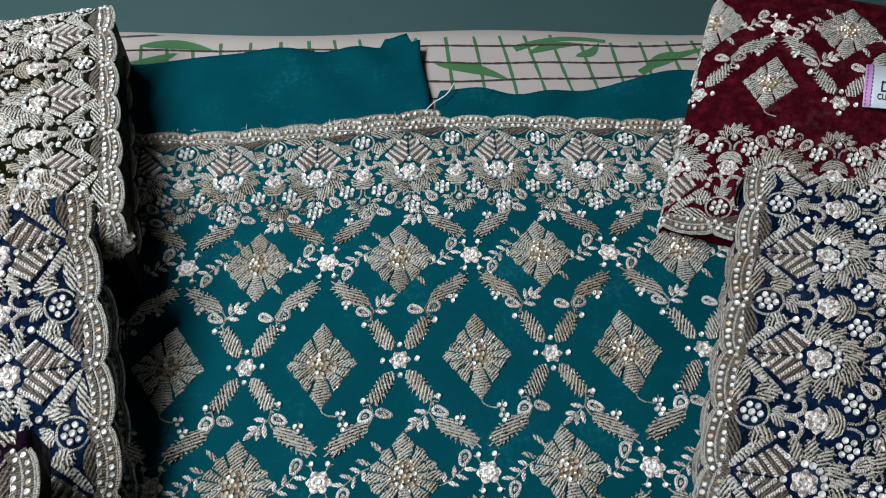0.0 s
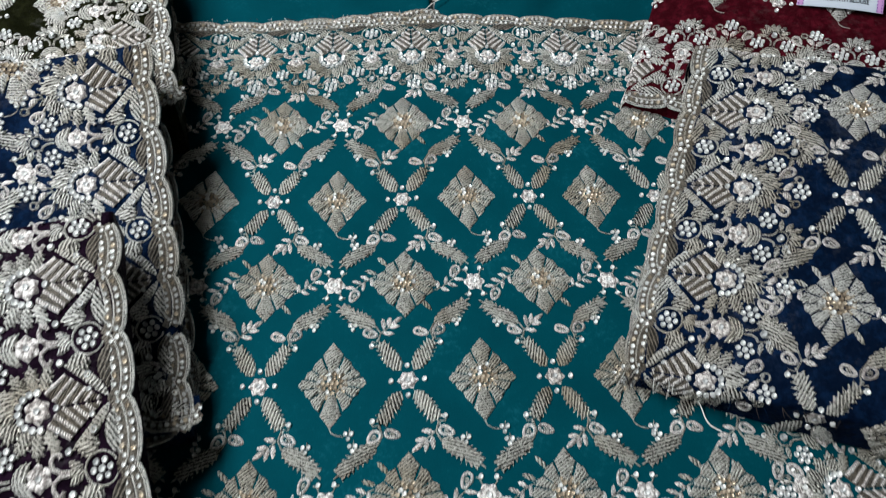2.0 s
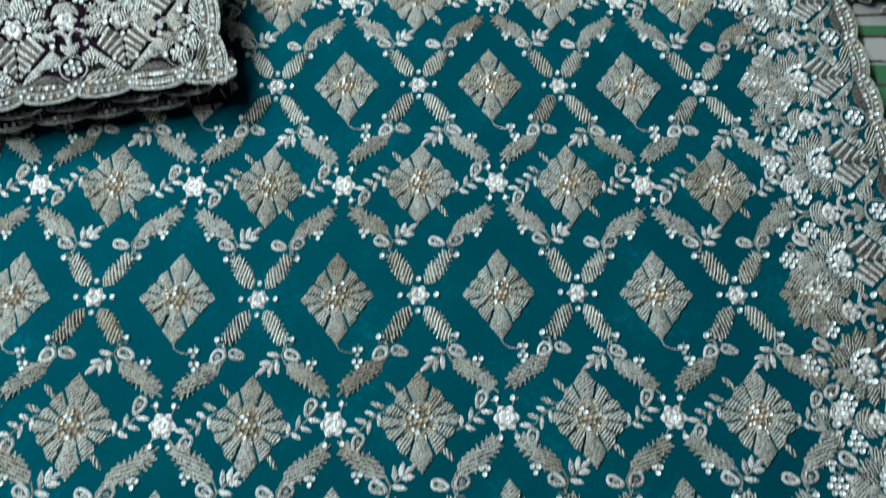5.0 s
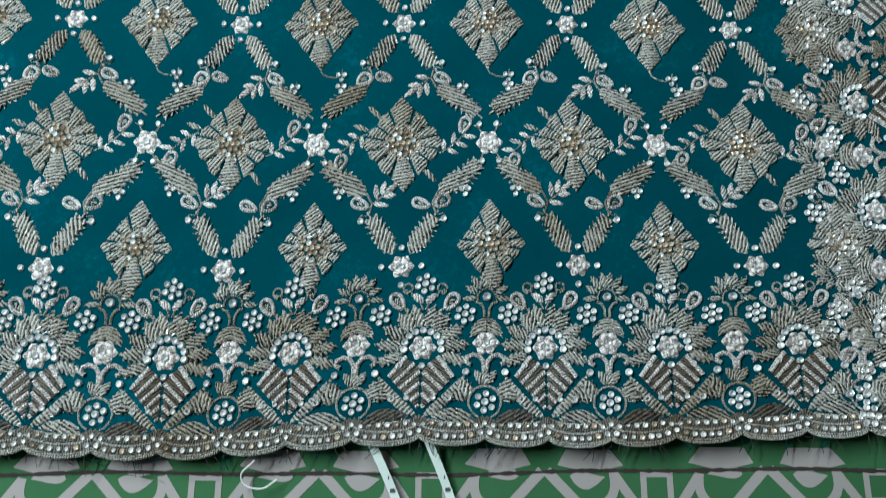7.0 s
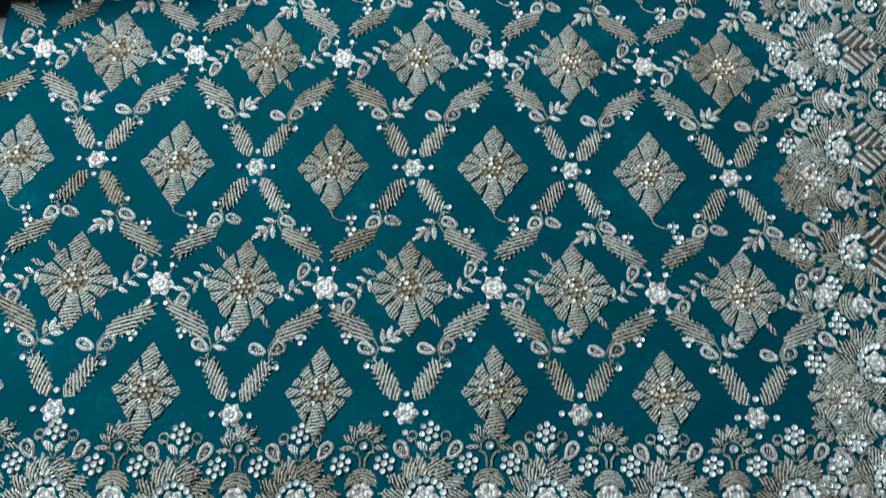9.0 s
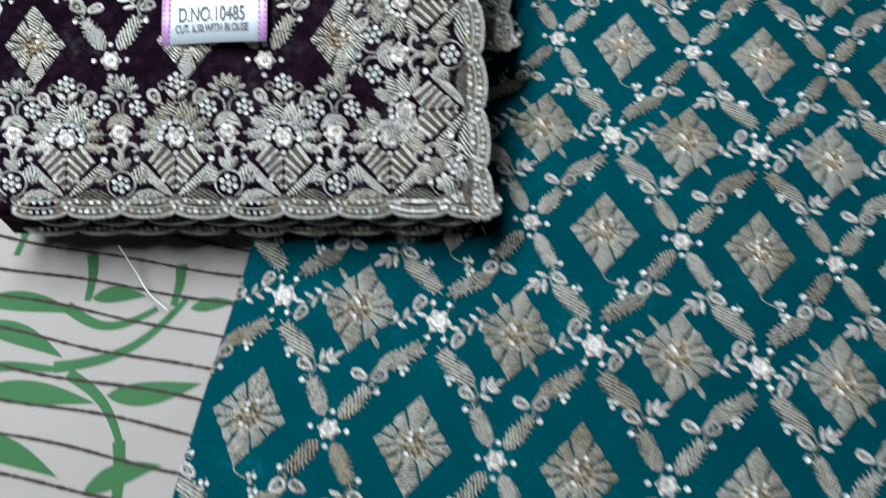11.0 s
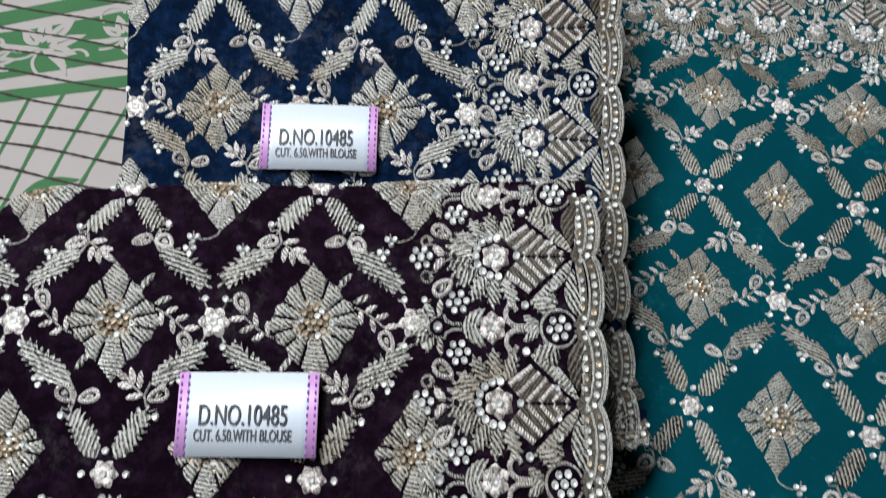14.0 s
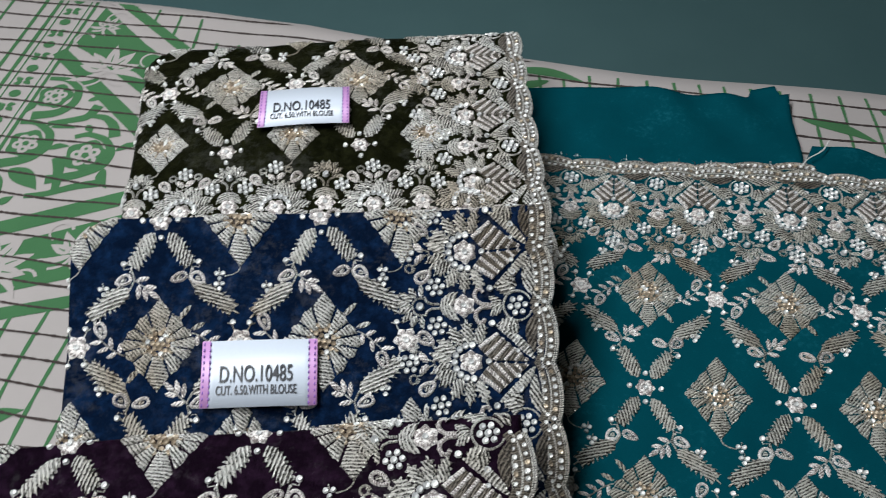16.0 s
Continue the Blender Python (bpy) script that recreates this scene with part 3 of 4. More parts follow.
class Print:
    """Flat printed shapes that follow the sheet."""

    def __init__(self, lift):
        self.v, self.f, self.lift = [], [], lift

    def poly(self, pts):
        o = len(self.v)
        p = np.array(pts)
        c = p.mean(0)
        self.v += [tuple(q) for q in p] + [tuple(c)]
        n = len(p)
        ccw = np.sum(p[:, 0] * np.roll(p[:, 1], -1) - p[:, 1] * np.roll(p[:, 0], -1)) > 0
        for i in range(n):
            j = (i + 1) % n
            a, b = (p[i], p[j]) if ccw else (p[j], p[i])
            cuts = int(max(np.hypot(*(a - b)), np.hypot(*(a - c)), np.hypot(*(b - c))) / 0.009) + 1
            if cuts == 1:
                self.f.append((o + i, o + j, o + n) if ccw else (o + j, o + i, o + n))
                continue
            row = []
            for q in range(cuts + 1):
                row.append([len(self.v) + r for r in range(q + 1)])
                self.v += [tuple(c + (a - c) * ((q - r) / cuts) + (b - c) * (r / cuts)) for r in range(q + 1)]
            for q in range(cuts):
                for r in range(q + 1):
                    self.f.append((row[q][r], row[q + 1][r], row[q + 1][r + 1]))
                    if r < q:
                        self.f.append((row[q][r], row[q + 1][r + 1], row[q][r + 1]))

    def stroke(self, line, w0, w1=None, ragged=0.0):
        w1 = w0 if w1 is None else w1
        p = np.array(line, float)
        fine = [p[0]]
        for a, b in zip(p[:-1], p[1:]):
            cuts = int(np.hypot(*(b - a)) / 0.010) + 1
            fine += [a + (b - a) * (q + 1) / cuts for q in range(cuts)]
        p = np.array(fine)
        n = len(p)
        d = np.gradient(p, axis=0)
        d /= np.maximum(np.hypot(d[:, 0], d[:, 1]), 1e-9)[:, None]
        s = np.column_stack([-d[:, 1], d[:, 0]]) * (np.linspace(w0, w1, n) + rng.uniform(-ragged, ragged, n))[:, None] / 2
        o = len(self.v)
        self.v += [tuple(q) for q in p - s] + [tuple(q) for q in p + s]
        self.f += [(o + i, o + i + 1, o + n + i + 1, o + n + i) for i in range(n - 1)]

    def leaf(self, a, b, width, bend=0.0):
        a, b = np.array(a, float), np.array(b, float)
        d = b - a
        s = np.array([-d[1], d[0]])
        s /= np.hypot(*s)
        mid = [a + d * f + s * bend * math.sin(math.pi * f) for f in np.linspace(0, 1, 13)]
        wid = [width / 2 * math.sin(math.pi * f ** 0.75) for f in np.linspace(0, 1, 13)]
        o = len(self.v)
        self.v += [tuple(m - s * w) for m, w in zip(mid, wid)] + [tuple(m + s * w) for m, w in zip(mid, wid)]
        self.f += [(o + i, o + i + 1, o + 14 + i, o + 13 + i) for i in range(12)]

    def done(self, name, mat, label):
        v = np.array(self.v)
        v[:, 1] = np.minimum(v[:, 1], hem_y(v[:, 0]) - 0.003)
        z = sheet_z(v[:, 0], v[:, 1]) + self.lift
        ob = mesh_part(name, np.column_stack([v, z]), self.f, (mat,), SHEET, label=label)
        ob["kind"] = "stuff"


def bent(a, b, bend, n=12):
    a, b = np.array(a, float), np.array(b, float)
    d = b - a
    s = np.array([-d[1], d[0]])
    return [a + d * f + s * bend * math.sin(math.pi * f) for f in np.linspace(0, 1, n)]


green, pale, dark = Print(0.0003), Print(0.00045), Print(0.0006)
# dark woven stripes
for i in range(-5, 80):
    y0 = 0.2045 - 0.0182 * i
    xs = np.linspace(-0.98, 0.98, 900)
    ys = y0 - 0.018 * xs + 0.0012 * np.sin(xs * 23 + i * 1.7) + 0.0008 * np.sin(xs * 61 + i)
    if y0 < -0.64:
        y0 = -0.6945 - 0.0137 * (i - 47)
        ys = y0 + 0.014 * xs + 0.0007 * np.sin(xs * 23 + i * 1.7) + 0.0004 * np.sin(xs * 61 + i)
    keep = ys < hem_y(xs) - 0.002
    if keep.sum() > 4:
        dark.stroke(np.column_stack([xs, ys])[keep], 0.0016, ragged=0.0006)
# green upright lines of the centre field
for i in range(46):
    x0 = -0.623 + 0.0207 * i
    spans = [(0.10, 0.215, 12)] if x0 > -0.44 else []
    if -0.52 < x0 <= -0.44:
        spans.append((0.250 - 0.72 * (x0 + 0.52), 0.262, 8))
    if x0 < -0.30:
        spans.append((-0.345, -0.072 + 0.30 * (x0 + 0.50), 30))
    for y0, y1, n in spans:
        ys = np.linspace(y0, y1, n)
        xs = x0 + 0.002 * np.sin(ys * 30 + i) + (0.10 * (0.2 - ys) if y0 > 0 else 0)
        ok = ys < hem_y(xs) - 0.004
        if ok.sum() > 3:
            green.stroke(np.column_stack([xs, ys])[ok], 0.0024, ragged=0.0005)
# side border: broad and thin lines with a chain of dots and quatrefoils between them
for x, w in ((-0.640, 0.0030), (-0.609, 0.0034), (-0.596, 0.0036), (-0.5895, 0.0013), (-0.5675, 0.0013), (-0.562, 0.0030)):
    green.stroke([(x + 0.0015 * math.sin(9 * y) - 0.012 * (y - 0.15), y) for y in np.linspace(-0.32, 0.27, 40)], w, ragged=0.0004)
for i in range(19):
    y = 0.259 - 0.0315 * i
    x = -0.5785 - 0.012 * (y - 0.15)
    green.poly([(x + 0.0050 * math.cos(a), y + 0.0046 * math.sin(a)) for a in np.linspace(0, 5.8, 11)])
    for sx in (-1, 1):
        green.leaf((x + sx * 0.0006, y - 0.0150), (x + sx * 0.0072, y - 0.0118), 0.0048, 0.001)
        green.leaf((x + sx * 0.0006, y - 0.0168), (x + sx * 0.0072, y - 0.0200), 0.0048, 0.001)


def lotus(x, y, turn, size):
    """A pale lotus with pointed petals and two trailing leaves, left open in the green ground."""
    for k, a in enumerate((-72, -36, 0, 36, 72)):
        r = radians(turn + a)
        ln = size * (1.0 - 0.12 * abs(k - 2))
        pale.leaf((x + 0.16 * ln * math.cos(r), y + 0.16 * ln * math.sin(r)), (x + ln * math.cos(r), y + ln * math.sin(r)), size * 0.30)
        vein.stroke([(x + q * ln * math.cos(r), y + q * ln * math.sin(r)) for q in (0.35, 0.5, 0.62)], 0.0012, 0.0004)
    for a in (-108, 108):
        r = radians(turn + a)
        pale.leaf((x, y), (x + size * math.cos(r), y + size * math.sin(r)), size * 0.20, size * 0.1)
        r = radians(turn + a * 1.3)
        pale.stroke(bent((x, y), (x + 0.7 * size * math.cos(r), y + 0.7 * size * math.sin(r)), 0.2 if a > 0 else -0.2), 0.0022)


vein = Print(0.0006)
# upper wedge of the zigzag
green.stroke([(-0.566, 0.188), (-0.440, 0.088)], 0.0125)
green.poly([(-0.557, 0.197), (-0.552, 0.252), (-0.498, 0.207), (-0.430, 0.158), (-0.430, 0.112), (-0.478, 0.146), (-0.542, 0.190)])
green.stroke([(-0.556, 0.272), (-0.430, 0.178)], 0.0120)
pale.stroke([(-0.552, 0.263), (-0.430, 0.172)], 0.0030)
lotus(-0.515, 0.168, 98, 0.034)
lotus(-0.540, 0.224, 70, 0.017)
lotus(-0.458, 0.142, 105, 0.022)
for x, y, r in ((-0.534, 0.236, 0.010), (-0.552, 0.206, 0.008), (-0.484, 0.186, 0.009)):
    pale.stroke([(x + r * math.cos(a), y + r * math.sin(a)) for a in np.linspace(0.4, 4.4, 12)], 0.0026, 0.0014)
# lower wedge
green.stroke([(-0.566, -0.0235), (-0.430, 0.0475)], 0.0135)
green.poly([(-0.562, -0.034), (-0.520, -0.018), (-0.430, 0.030), (-0.430, -0.024), (-0.458, -0.036), (-0.528, -0.067), (-0.562, -0.082)])
green.stroke([(-0.562, -0.096), (-0.430, -0.046)], 0.0100)
lotus(-0.512, -0.036, 72, 0.034)
lotus(-0.540, -0.056, 62, 0.022)
lotus(-0.462, -0.016, 88, 0.026)
for x, y, r in ((-0.545, -0.040, 0.007), (-0.486, -0.040, 0.008), (-0.478, 0.002, 0.008), (-0.445, 0.012, 0.007)):
    pale.stroke([(x + r * math.cos(a), y + r * math.sin(a)) for a in np.linspace(0.4, 4.4, 12)], 0.0024, 0.0014)


def medallion(x, y, r, spin):
    """A five-petalled flower in a green scroll."""
    green.poly([(x + r * (1 + 0.10 * math.sin(5 * a + spin)) * math.cos(a), y + r * (1 + 0.10 * math.sin(5 * a + spin)) * math.sin(a)) for a in np.linspace(0, 2 * math.pi, 26)[:-1]])
    for k in range(5):
        a = spin + 2 * math.pi * k / 5
        cx, cy = x + 0.44 * r * math.cos(a), y + 0.44 * r * math.sin(a)
        pale.poly([(cx + 0.30 * r * math.cos(q), cy + 0.30 * r * math.sin(q)) for q in np.linspace(0, 5.7, 10)])
        vein.poly([(cx + 0.10 * r * math.cos(q), cy + 0.10 * r * math.sin(q)) for q in np.linspace(0, 5.4, 7)])
    vein.poly([(x + 0.18 * r * math.cos(q), y + 0.18 * r * math.sin(q)) for q in np.linspace(0, 5.6, 9)])


def scroll(points, w0, w1):
    """A flowing stroke through a few points."""
    p = np.array(points, float)
    t = np.linspace(0, len(p) - 1, 8 * (len(p) - 1) + 1)
    q = np.column_stack([np.interp(t, np.arange(len(p)), p[:, c]) for c in (0, 1)])
    for _ in range(8):
        q[1:-1] = 0.5 * q[1:-1] + 0.25 * (q[:-2] + q[2:])
    green.stroke(q, 1.5 * w0, 1.5 * w1)


for x, y, r, spin in ((-0.5445, 0.1340, 0.0135, 0.3), (-0.5430, 0.0805, 0.0140, 1.0), (-0.4930, 0.0745, 0.0155, 0.6), (-0.5560, 0.0300, 0.0120, 0.2)):
    medallion(x, y, r, spin)
scroll([(-0.558, 0.154), (-0.543, 0.155), (-0.528, 0.145), (-0.525, 0.128), (-0.534, 0.115), (-0.553, 0.110)], 0.0030, 0.0062)
scroll([(-0.558, 0.102), (-0.545, 0.104), (-0.529, 0.094), (-0.525, 0.079), (-0.534, 0.065), (-0.556, 0.057)], 0.0030, 0.0064)
scroll([(-0.509, 0.092), (-0.500, 0.097), (-0.484, 0.093), (-0.474, 0.080), (-0.476, 0.065), (-0.492, 0.054), (-0.512, 0.047)], 0.0030, 0.0058)
scroll([(-0.536, 0.103), (-0.520, 0.109), (-0.508, 0.114), (-0.505, 0.128)], 0.0034, 0.0058)
scroll([(-0.506, 0.116), (-0.494, 0.116), (-0.484, 0.108), (-0.479, 0.096)], 0.0030, 0.0062)
scroll([(-0.512, 0.070), (-0.507, 0.060), (-0.503, 0.048), (-0.500, 0.036)], 0.0066, 0.0034)
scroll([(-0.520, 0.030), (-0.505, 0.034), (-0.488, 0.044), (-0.470, 0.050)], 0.0030, 0.0050)
scroll([(-0.543, 0.012), (-0.540, 0.026), (-0.545, 0.042), (-0.556, 0.048)], 0.0030, 0.0055)
for a, b, w, bend in (((-0.543, 0.054), (-0.514, 0.037), 0.0150, 0.002), ((-0.532, 0.100), (-0.512, 0.101), 0.0055, 0.002), ((-0.524, 0.077), (-0.508, 0.082), 0.0060, 0.002), ((-0.474, 0.064), (-0.464, 0.045), 0.0080, -0.003),
                      ((-0.473, 0.082), (-0.452, 0.092), 0.0060, 0.003), ((-0.522, 0.150), (-0.510, 0.140), 0.0060, 0.001), ((-0.516, 0.132), (-0.503, 0.138), 0.0050, 0.001), ((-0.536, 0.020), (-0.527, 0.029), 0.0070, 0.0),
                      ((-0.505, 0.106), (-0.498, 0.098), 0.0060, 0.0), ((-0.556, 0.126), (-0.560, 0.112), 0.0060, 0.0)):
    green.leaf(a, b, w, bend)
# leaves and tendrils beside the saree
for a, b, w, bend in (((-0.380, -0.430), (-0.322, -0.428), 0.012, 0.003), ((-0.375, -0.443), (-0.321, -0.454), 0.012, 0.003), ((-0.291, -0.470), (-0.243, -0.455), 0.013, -0.002),
                      ((-0.262, -0.415), (-0.238, -0.407), 0.008, 0.001), ((-0.360, -0.479), (-0.295, -0.475), 0.013, 0.002), ((-0.318, -0.418), (-0.288, -0.412), 0.010, 0.002),
                      ((-0.370, -0.505), (-0.300, -0.515), 0.014, 0.004), ((-0.285, -0.520), (-0.250, -0.500), 0.012, 0.003), ((-0.360, -0.550), (-0.290, -0.560), 0.015, 0.004),
                      ((-0.40, -0.35), (-0.37, -0.39), 0.012, 0.004), ((-0.42, -0.31), (-0.39, -0.33), 0.013, 0.002), ((-0.45, -0.33), (-0.42, -0.37), 0.012, 0.003),
                      ((-0.43, -0.155), (-0.395, -0.165), 0.013, 0.001), ((-0.44, -0.175), (-0.39, -0.19), 0.012, -0.002), ((-0.47, -0.15), (-0.44, -0.13), 0.012, 0.003),
                      ((0.10, 0.195), (0.145, 0.203), 0.008, 0.004), ((0.135, 0.19), (0.155, 0.205), 0.008, -0.004), ((0.185, 0.175), (0.225, 0.190), 0.012, 0.004),
                      ((0.03, 0.185), (0.085, 0.165), 0.011, 0.004), ((-0.19, 0.215), (-0.13, 0.205), 0.010, 0.005), ((-0.16, 0.205), (-0.20, 0.195), 0.009, 0.003)):
    green.leaf(a, b, w, bend)
for a, b, bend in (((-0.324, -0.460), (-0.266, -0.410), -0.14), ((-0.360, -0.466), (-0.324, -0.461), 0.03), ((-0.315, -0.462), (-0.276, -0.492), 0.10), ((-0.327, -0.392), (-0.320, -0.420), 0.05),
                   ((-0.330, -0.425), (-0.280, -0.418), -0.22), ((-0.276, -0.492), (-0.268, -0.56), 0.08), ((-0.275, -0.39), (-0.272, -0.415), 0.05), ((0.09, 0.20), (0.16, 0.206), 0.10),
                   ((0.18, 0.17), (0.24, 0.195), 0.08), ((-0.40, -0.30), (-0.37, -0.40), 0.1)):
    green.stroke(bent(a, b, bend), 0.0065, 0.0035)
# green border band in front of the saree
green.stroke([(x, -0.730 + 0.012 * x) for x in np.linspace(-0.9, 0.9, 60)], 0.108)
for i in range(-8, 9):
    x = -0.0345 + 0.1015 * i
    tilt = 0.016 * x
    y = -0.7085 + tilt
    for s in (-1, 1):
        pale.stroke([(x + s * 0.001, y + 0.0145), (x + s * 0.0160, y - 0.0010)], 0.0046)
        pale.stroke([(x + s * 0.0165, y - 0.0010), (x + s * 0.001, y - 0.0170)], 0.0042)
        q = x + 0.05075
        pale.stroke([(q + s * 0.0060, y + 0.0135), (q + s * 0.0060, y + 0.0010)], 0.0028)
        pale.stroke([(q + s * 0.0115, y - 0.0030), (q + s * 0.001, y - 0.0115)], 0.0036)
        pale.stroke([(q + s * 0.0105, y + 0.0008), (q + s * 0.0195, y + 0.0135)], 0.0042)
        pale.stroke(bent((q + s * 0.0255, y - 0.0012), (q + s * 0.0195, y + 0.0140), s * 0.18), 0.0042)
        pale.stroke(bent((q + s * 0.0265, y - 0.0150), (q + s * 0.0275, y - 0.0035), s * 0.35), 0.0048)
        pale.leaf((x + s * 0.0115, y + 0.0122), (x + s * 0.0275, y + 0.0120), 0.0075, -0.002)
        pale.poly([(x + s * 0.006, y + 0.017), (x + s * 0.010, y + 0.024), (x + s * 0.030, y + 0.024), (x + s * 0.036, y + 0.017), (x + s * 0.021, y + 0.0135)])
    for dy in (0.0010, 0.0135):
        pale.stroke([(x + 0.05075 - 0.0074, y + dy), (x + 0.05075 + 0.0074, y + dy)], 0.0028)
for y0, y1 in ((-0.290, -0.281), (-0.40, -0.312), (-0.262, -0.255)):
    green.poly([(0.20, y0), (0.50, y0 - 0.004), (0.50, y1 - 0.003), (0.20, y1)])
green.done("green_print", GREEN, "leaf and trellis pattern printed in green")
vein.done("green_vein", GREEN, "fine green lines inside the flowers")
pale.done("pale_print", COTTON, "pale geometric figures left in the green border")
dark.done("dark_stripe", STRIPE, "thin dark woven stripes")

# ---- the open teal saree ----
XL, XR, YB, YT = -0.236, 0.274, -0.684, 0.1135
SAREE = thing("saree", "unfolded teal crepe saree with silver zari trellis, spread on the bedsheet", "saree")


def teal_surface(u, v, h=0.0):
    u, v = np.asarray(u, float), np.asarray(v, float)
    over = np.maximum(0, XL - u)
    x = np.maximum(u, XL - 0.0012) + 0.0008 * np.sin(v * 31 + 1) + 0.0007 * np.sin(u * 43)
    y = v + 0.0009 * np.sin(u * 27 + 0.5) + 0.0007 * np.sin(v * 37 + 2)
    tilt = np.where(v > 0.02, 0.004 * np.sin(u * 17 + 0.6) * np.clip((v - 0.02) / 0.09, 0, 1), 0)
    tilt = tilt + 0.032 * u * np.clip((-0.50 - v) / 0.15, 0, 1) + 0.0014 * np.sin(u * 33 + 2) * np.clip((-0.60 - v) / 0.08, 0, 1)
    z = ripple(u, v, 21.0, 0.0013, 0.2) + ripple(u, v, 57.0, 0.0004, 1.2) - over * 1.6 + h
    return np.column_stack([np.broadcast_to(x, z.shape), y + tilt, z])


nx, ny = 205, 321
gu, gv = np.meshgrid(np.linspace(XL - 0.006, XR - 0.004, nx), np.linspace(YB + 0.004, YT - 0.004, ny))
verts = teal_surface(gu.ravel(), gv.ravel())
faces = grid_faces(nx, ny)
mesh_part("cloth", verts, faces, (TEAL,), SAREE)
under = teal_surface(gu.ravel(), gv.ravel(), -0.0086)
edge_ids = [i for i in range(nx)] + [(j + 1) * nx - 1 for j in range(1, ny)] + [(ny - 1) * nx + i for i in range(nx - 2, -1, -1)] + [j * nx for j in range(ny - 2, 0, -1)]
n = len(edge_ids)
mesh_part("selvedge", np.vstack([verts[edge_ids], under[edge_ids]]), [(n + i, n + (i + 1) % n, (i + 1) % n, i) for i in range(n)], (TEAL,), SAREE)


def sew_field(parent, surface, fabric, keep_at, cols, rows, origin, first_row_vee=True, hang_row=None):
    """The trellis of diamonds, flowers, roses and crossings over a piece; keep_at says where it shows."""
    ox, oy = origin
    for j in rows:
        for c in cols:
            x, y = ox + c * P, oy + j * V
            whole = abs(c - round(c)) < 0.1
            half_row = abs(j - round(j)) > 0.1
            last = first_row_vee and j == rows[0]
            if half_row:
                key, name = ("vee" if last else "trellis", "leaf_crossing") if whole else ("small" if last else "diamond", "diamond_motif")
            else:
                key, name = ("flower", "flower_motif") if whole else ("rose", "rose_motif")
            if last and half_row:
                y += 0.005 if whole else 0.0155
            if keep_at(x, y):
                sew(name, MOTIFS[key], x, y, rng.uniform(-2.5, 2.5), surface, fabric, parent)
            if hang_row is not None and j == hang_row and whole and keep_at(x, y + V / 2):
                sew("leaf_spray", MOTIFS["hang"], x, y + V / 2, 0, surface, fabric, parent)


def sew_border(parent, surface, fabric, start, stop, fixed, side, first=0.0, pitch=BP, cut=0.0):
    """A run of the scalloped border along one edge. side: 0 front, 90 right, 180 back, 270 left (turn of the motif)."""
    n0, n1 = math.floor((start - first) / pitch), math.ceil((stop - first) / pitch)
    for k in range(n0, n1 + 1):
        for off, names in ((0.0, (("border_fan", "fan", 0.0004), ("scalloped_hem", "edge", 0.0006))), (0.5, (("border_bud", "bud", 0.0004),))):
            a = first + (k + off) * pitch
            if not start - 0.3 * pitch <= a <= stop + 0.3 * pitch:
                continue
            x, y = (a, fixed) if side in (0, 180) else (fixed, a)
            for name, key, lift in names:
                if cut and key == "fan" and a < cut:
                    key = "short"
                sew(name, MOTIFS[key], x, y, side + rng.uniform(-1.2, 1.2) * (key != "edge"), surface, fabric, parent, lift, pitch / BP)


rows = [-4.5 + 0.5 * i for i in range(10)]
sew_field(SAREE, teal_surface, TEAL, lambda x, y: XL - 0.02 < x < XR - 0.055, [-3 + 0.5 * i for i in range(12)], rows, (0.0, 0.0), hang_row=0.0)
sew_border(SAREE, teal_surface, TEAL, XL, XR - 0.02, YB, 0, 0.0105)
sew_border(SAREE, teal_surface, TEAL, YB + 0.03, YT - 0.02, XR, 90, -0.392, SP)
sew_border(SAREE, teal_surface, TEAL, XL, XR - 0.02, YT, 180, 0.0085)

for x in (-0.106, -0.050, 0.002):
    sew("under_hem", MOTIFS["rim"], x, YT + 0.0065 + 0.05 * (x + 0.05), 180 + 2.5, teal_surface, TEAL, SAREE, -0.0022)

# plain blouse piece that shows beyond the far border
BLOUSE = thing("blouse_piece", "plain teal crepe blouse fabric lying partly under the saree", "fabric")


def cloth_piece(name, x0, x1, y0, far, seed, parent, mat, z0):
    nx, ny = 70, 26
    verts = []
    for j in range(ny):
        for i in range(nx):
            x = x0 + (x1 - x0) * i / (nx - 1)
            f = j / (ny - 1)
            y = y0 + (far(x) - y0) * f
            z = z0 + f * (0.0045 + float(ripple(np.array(x), np.array(y), 34.0, 0.0026, seed)) + 0.0022 * math.sin(70 * y + 9 * math.sin(14 * x + seed)))
            verts.append((x + 0.004 * f * math.sin(seed + 5 * f), y, max(z, -0.0075)))
    n = nx * ny
    edge_ids = list(range(nx)) + [(j + 1) * nx - 1 for j in range(1, ny)] + [(ny - 1) * nx + i for i in range(nx - 2, -1, -1)] + [j * nx for j in range(ny - 2, 0, -1)]
    low = [(verts[e][0], verts[e][1], -0.0092) for e in edge_ids]
    m = len(edge_ids)
    faces = grid_faces(nx, ny) + [(n + i, n + (i + 1) % m, edge_ids[(i + 1) % m], edge_ids[i]) for i in range(m)]
    mesh_part(name, verts + low, faces, (mat,), parent)


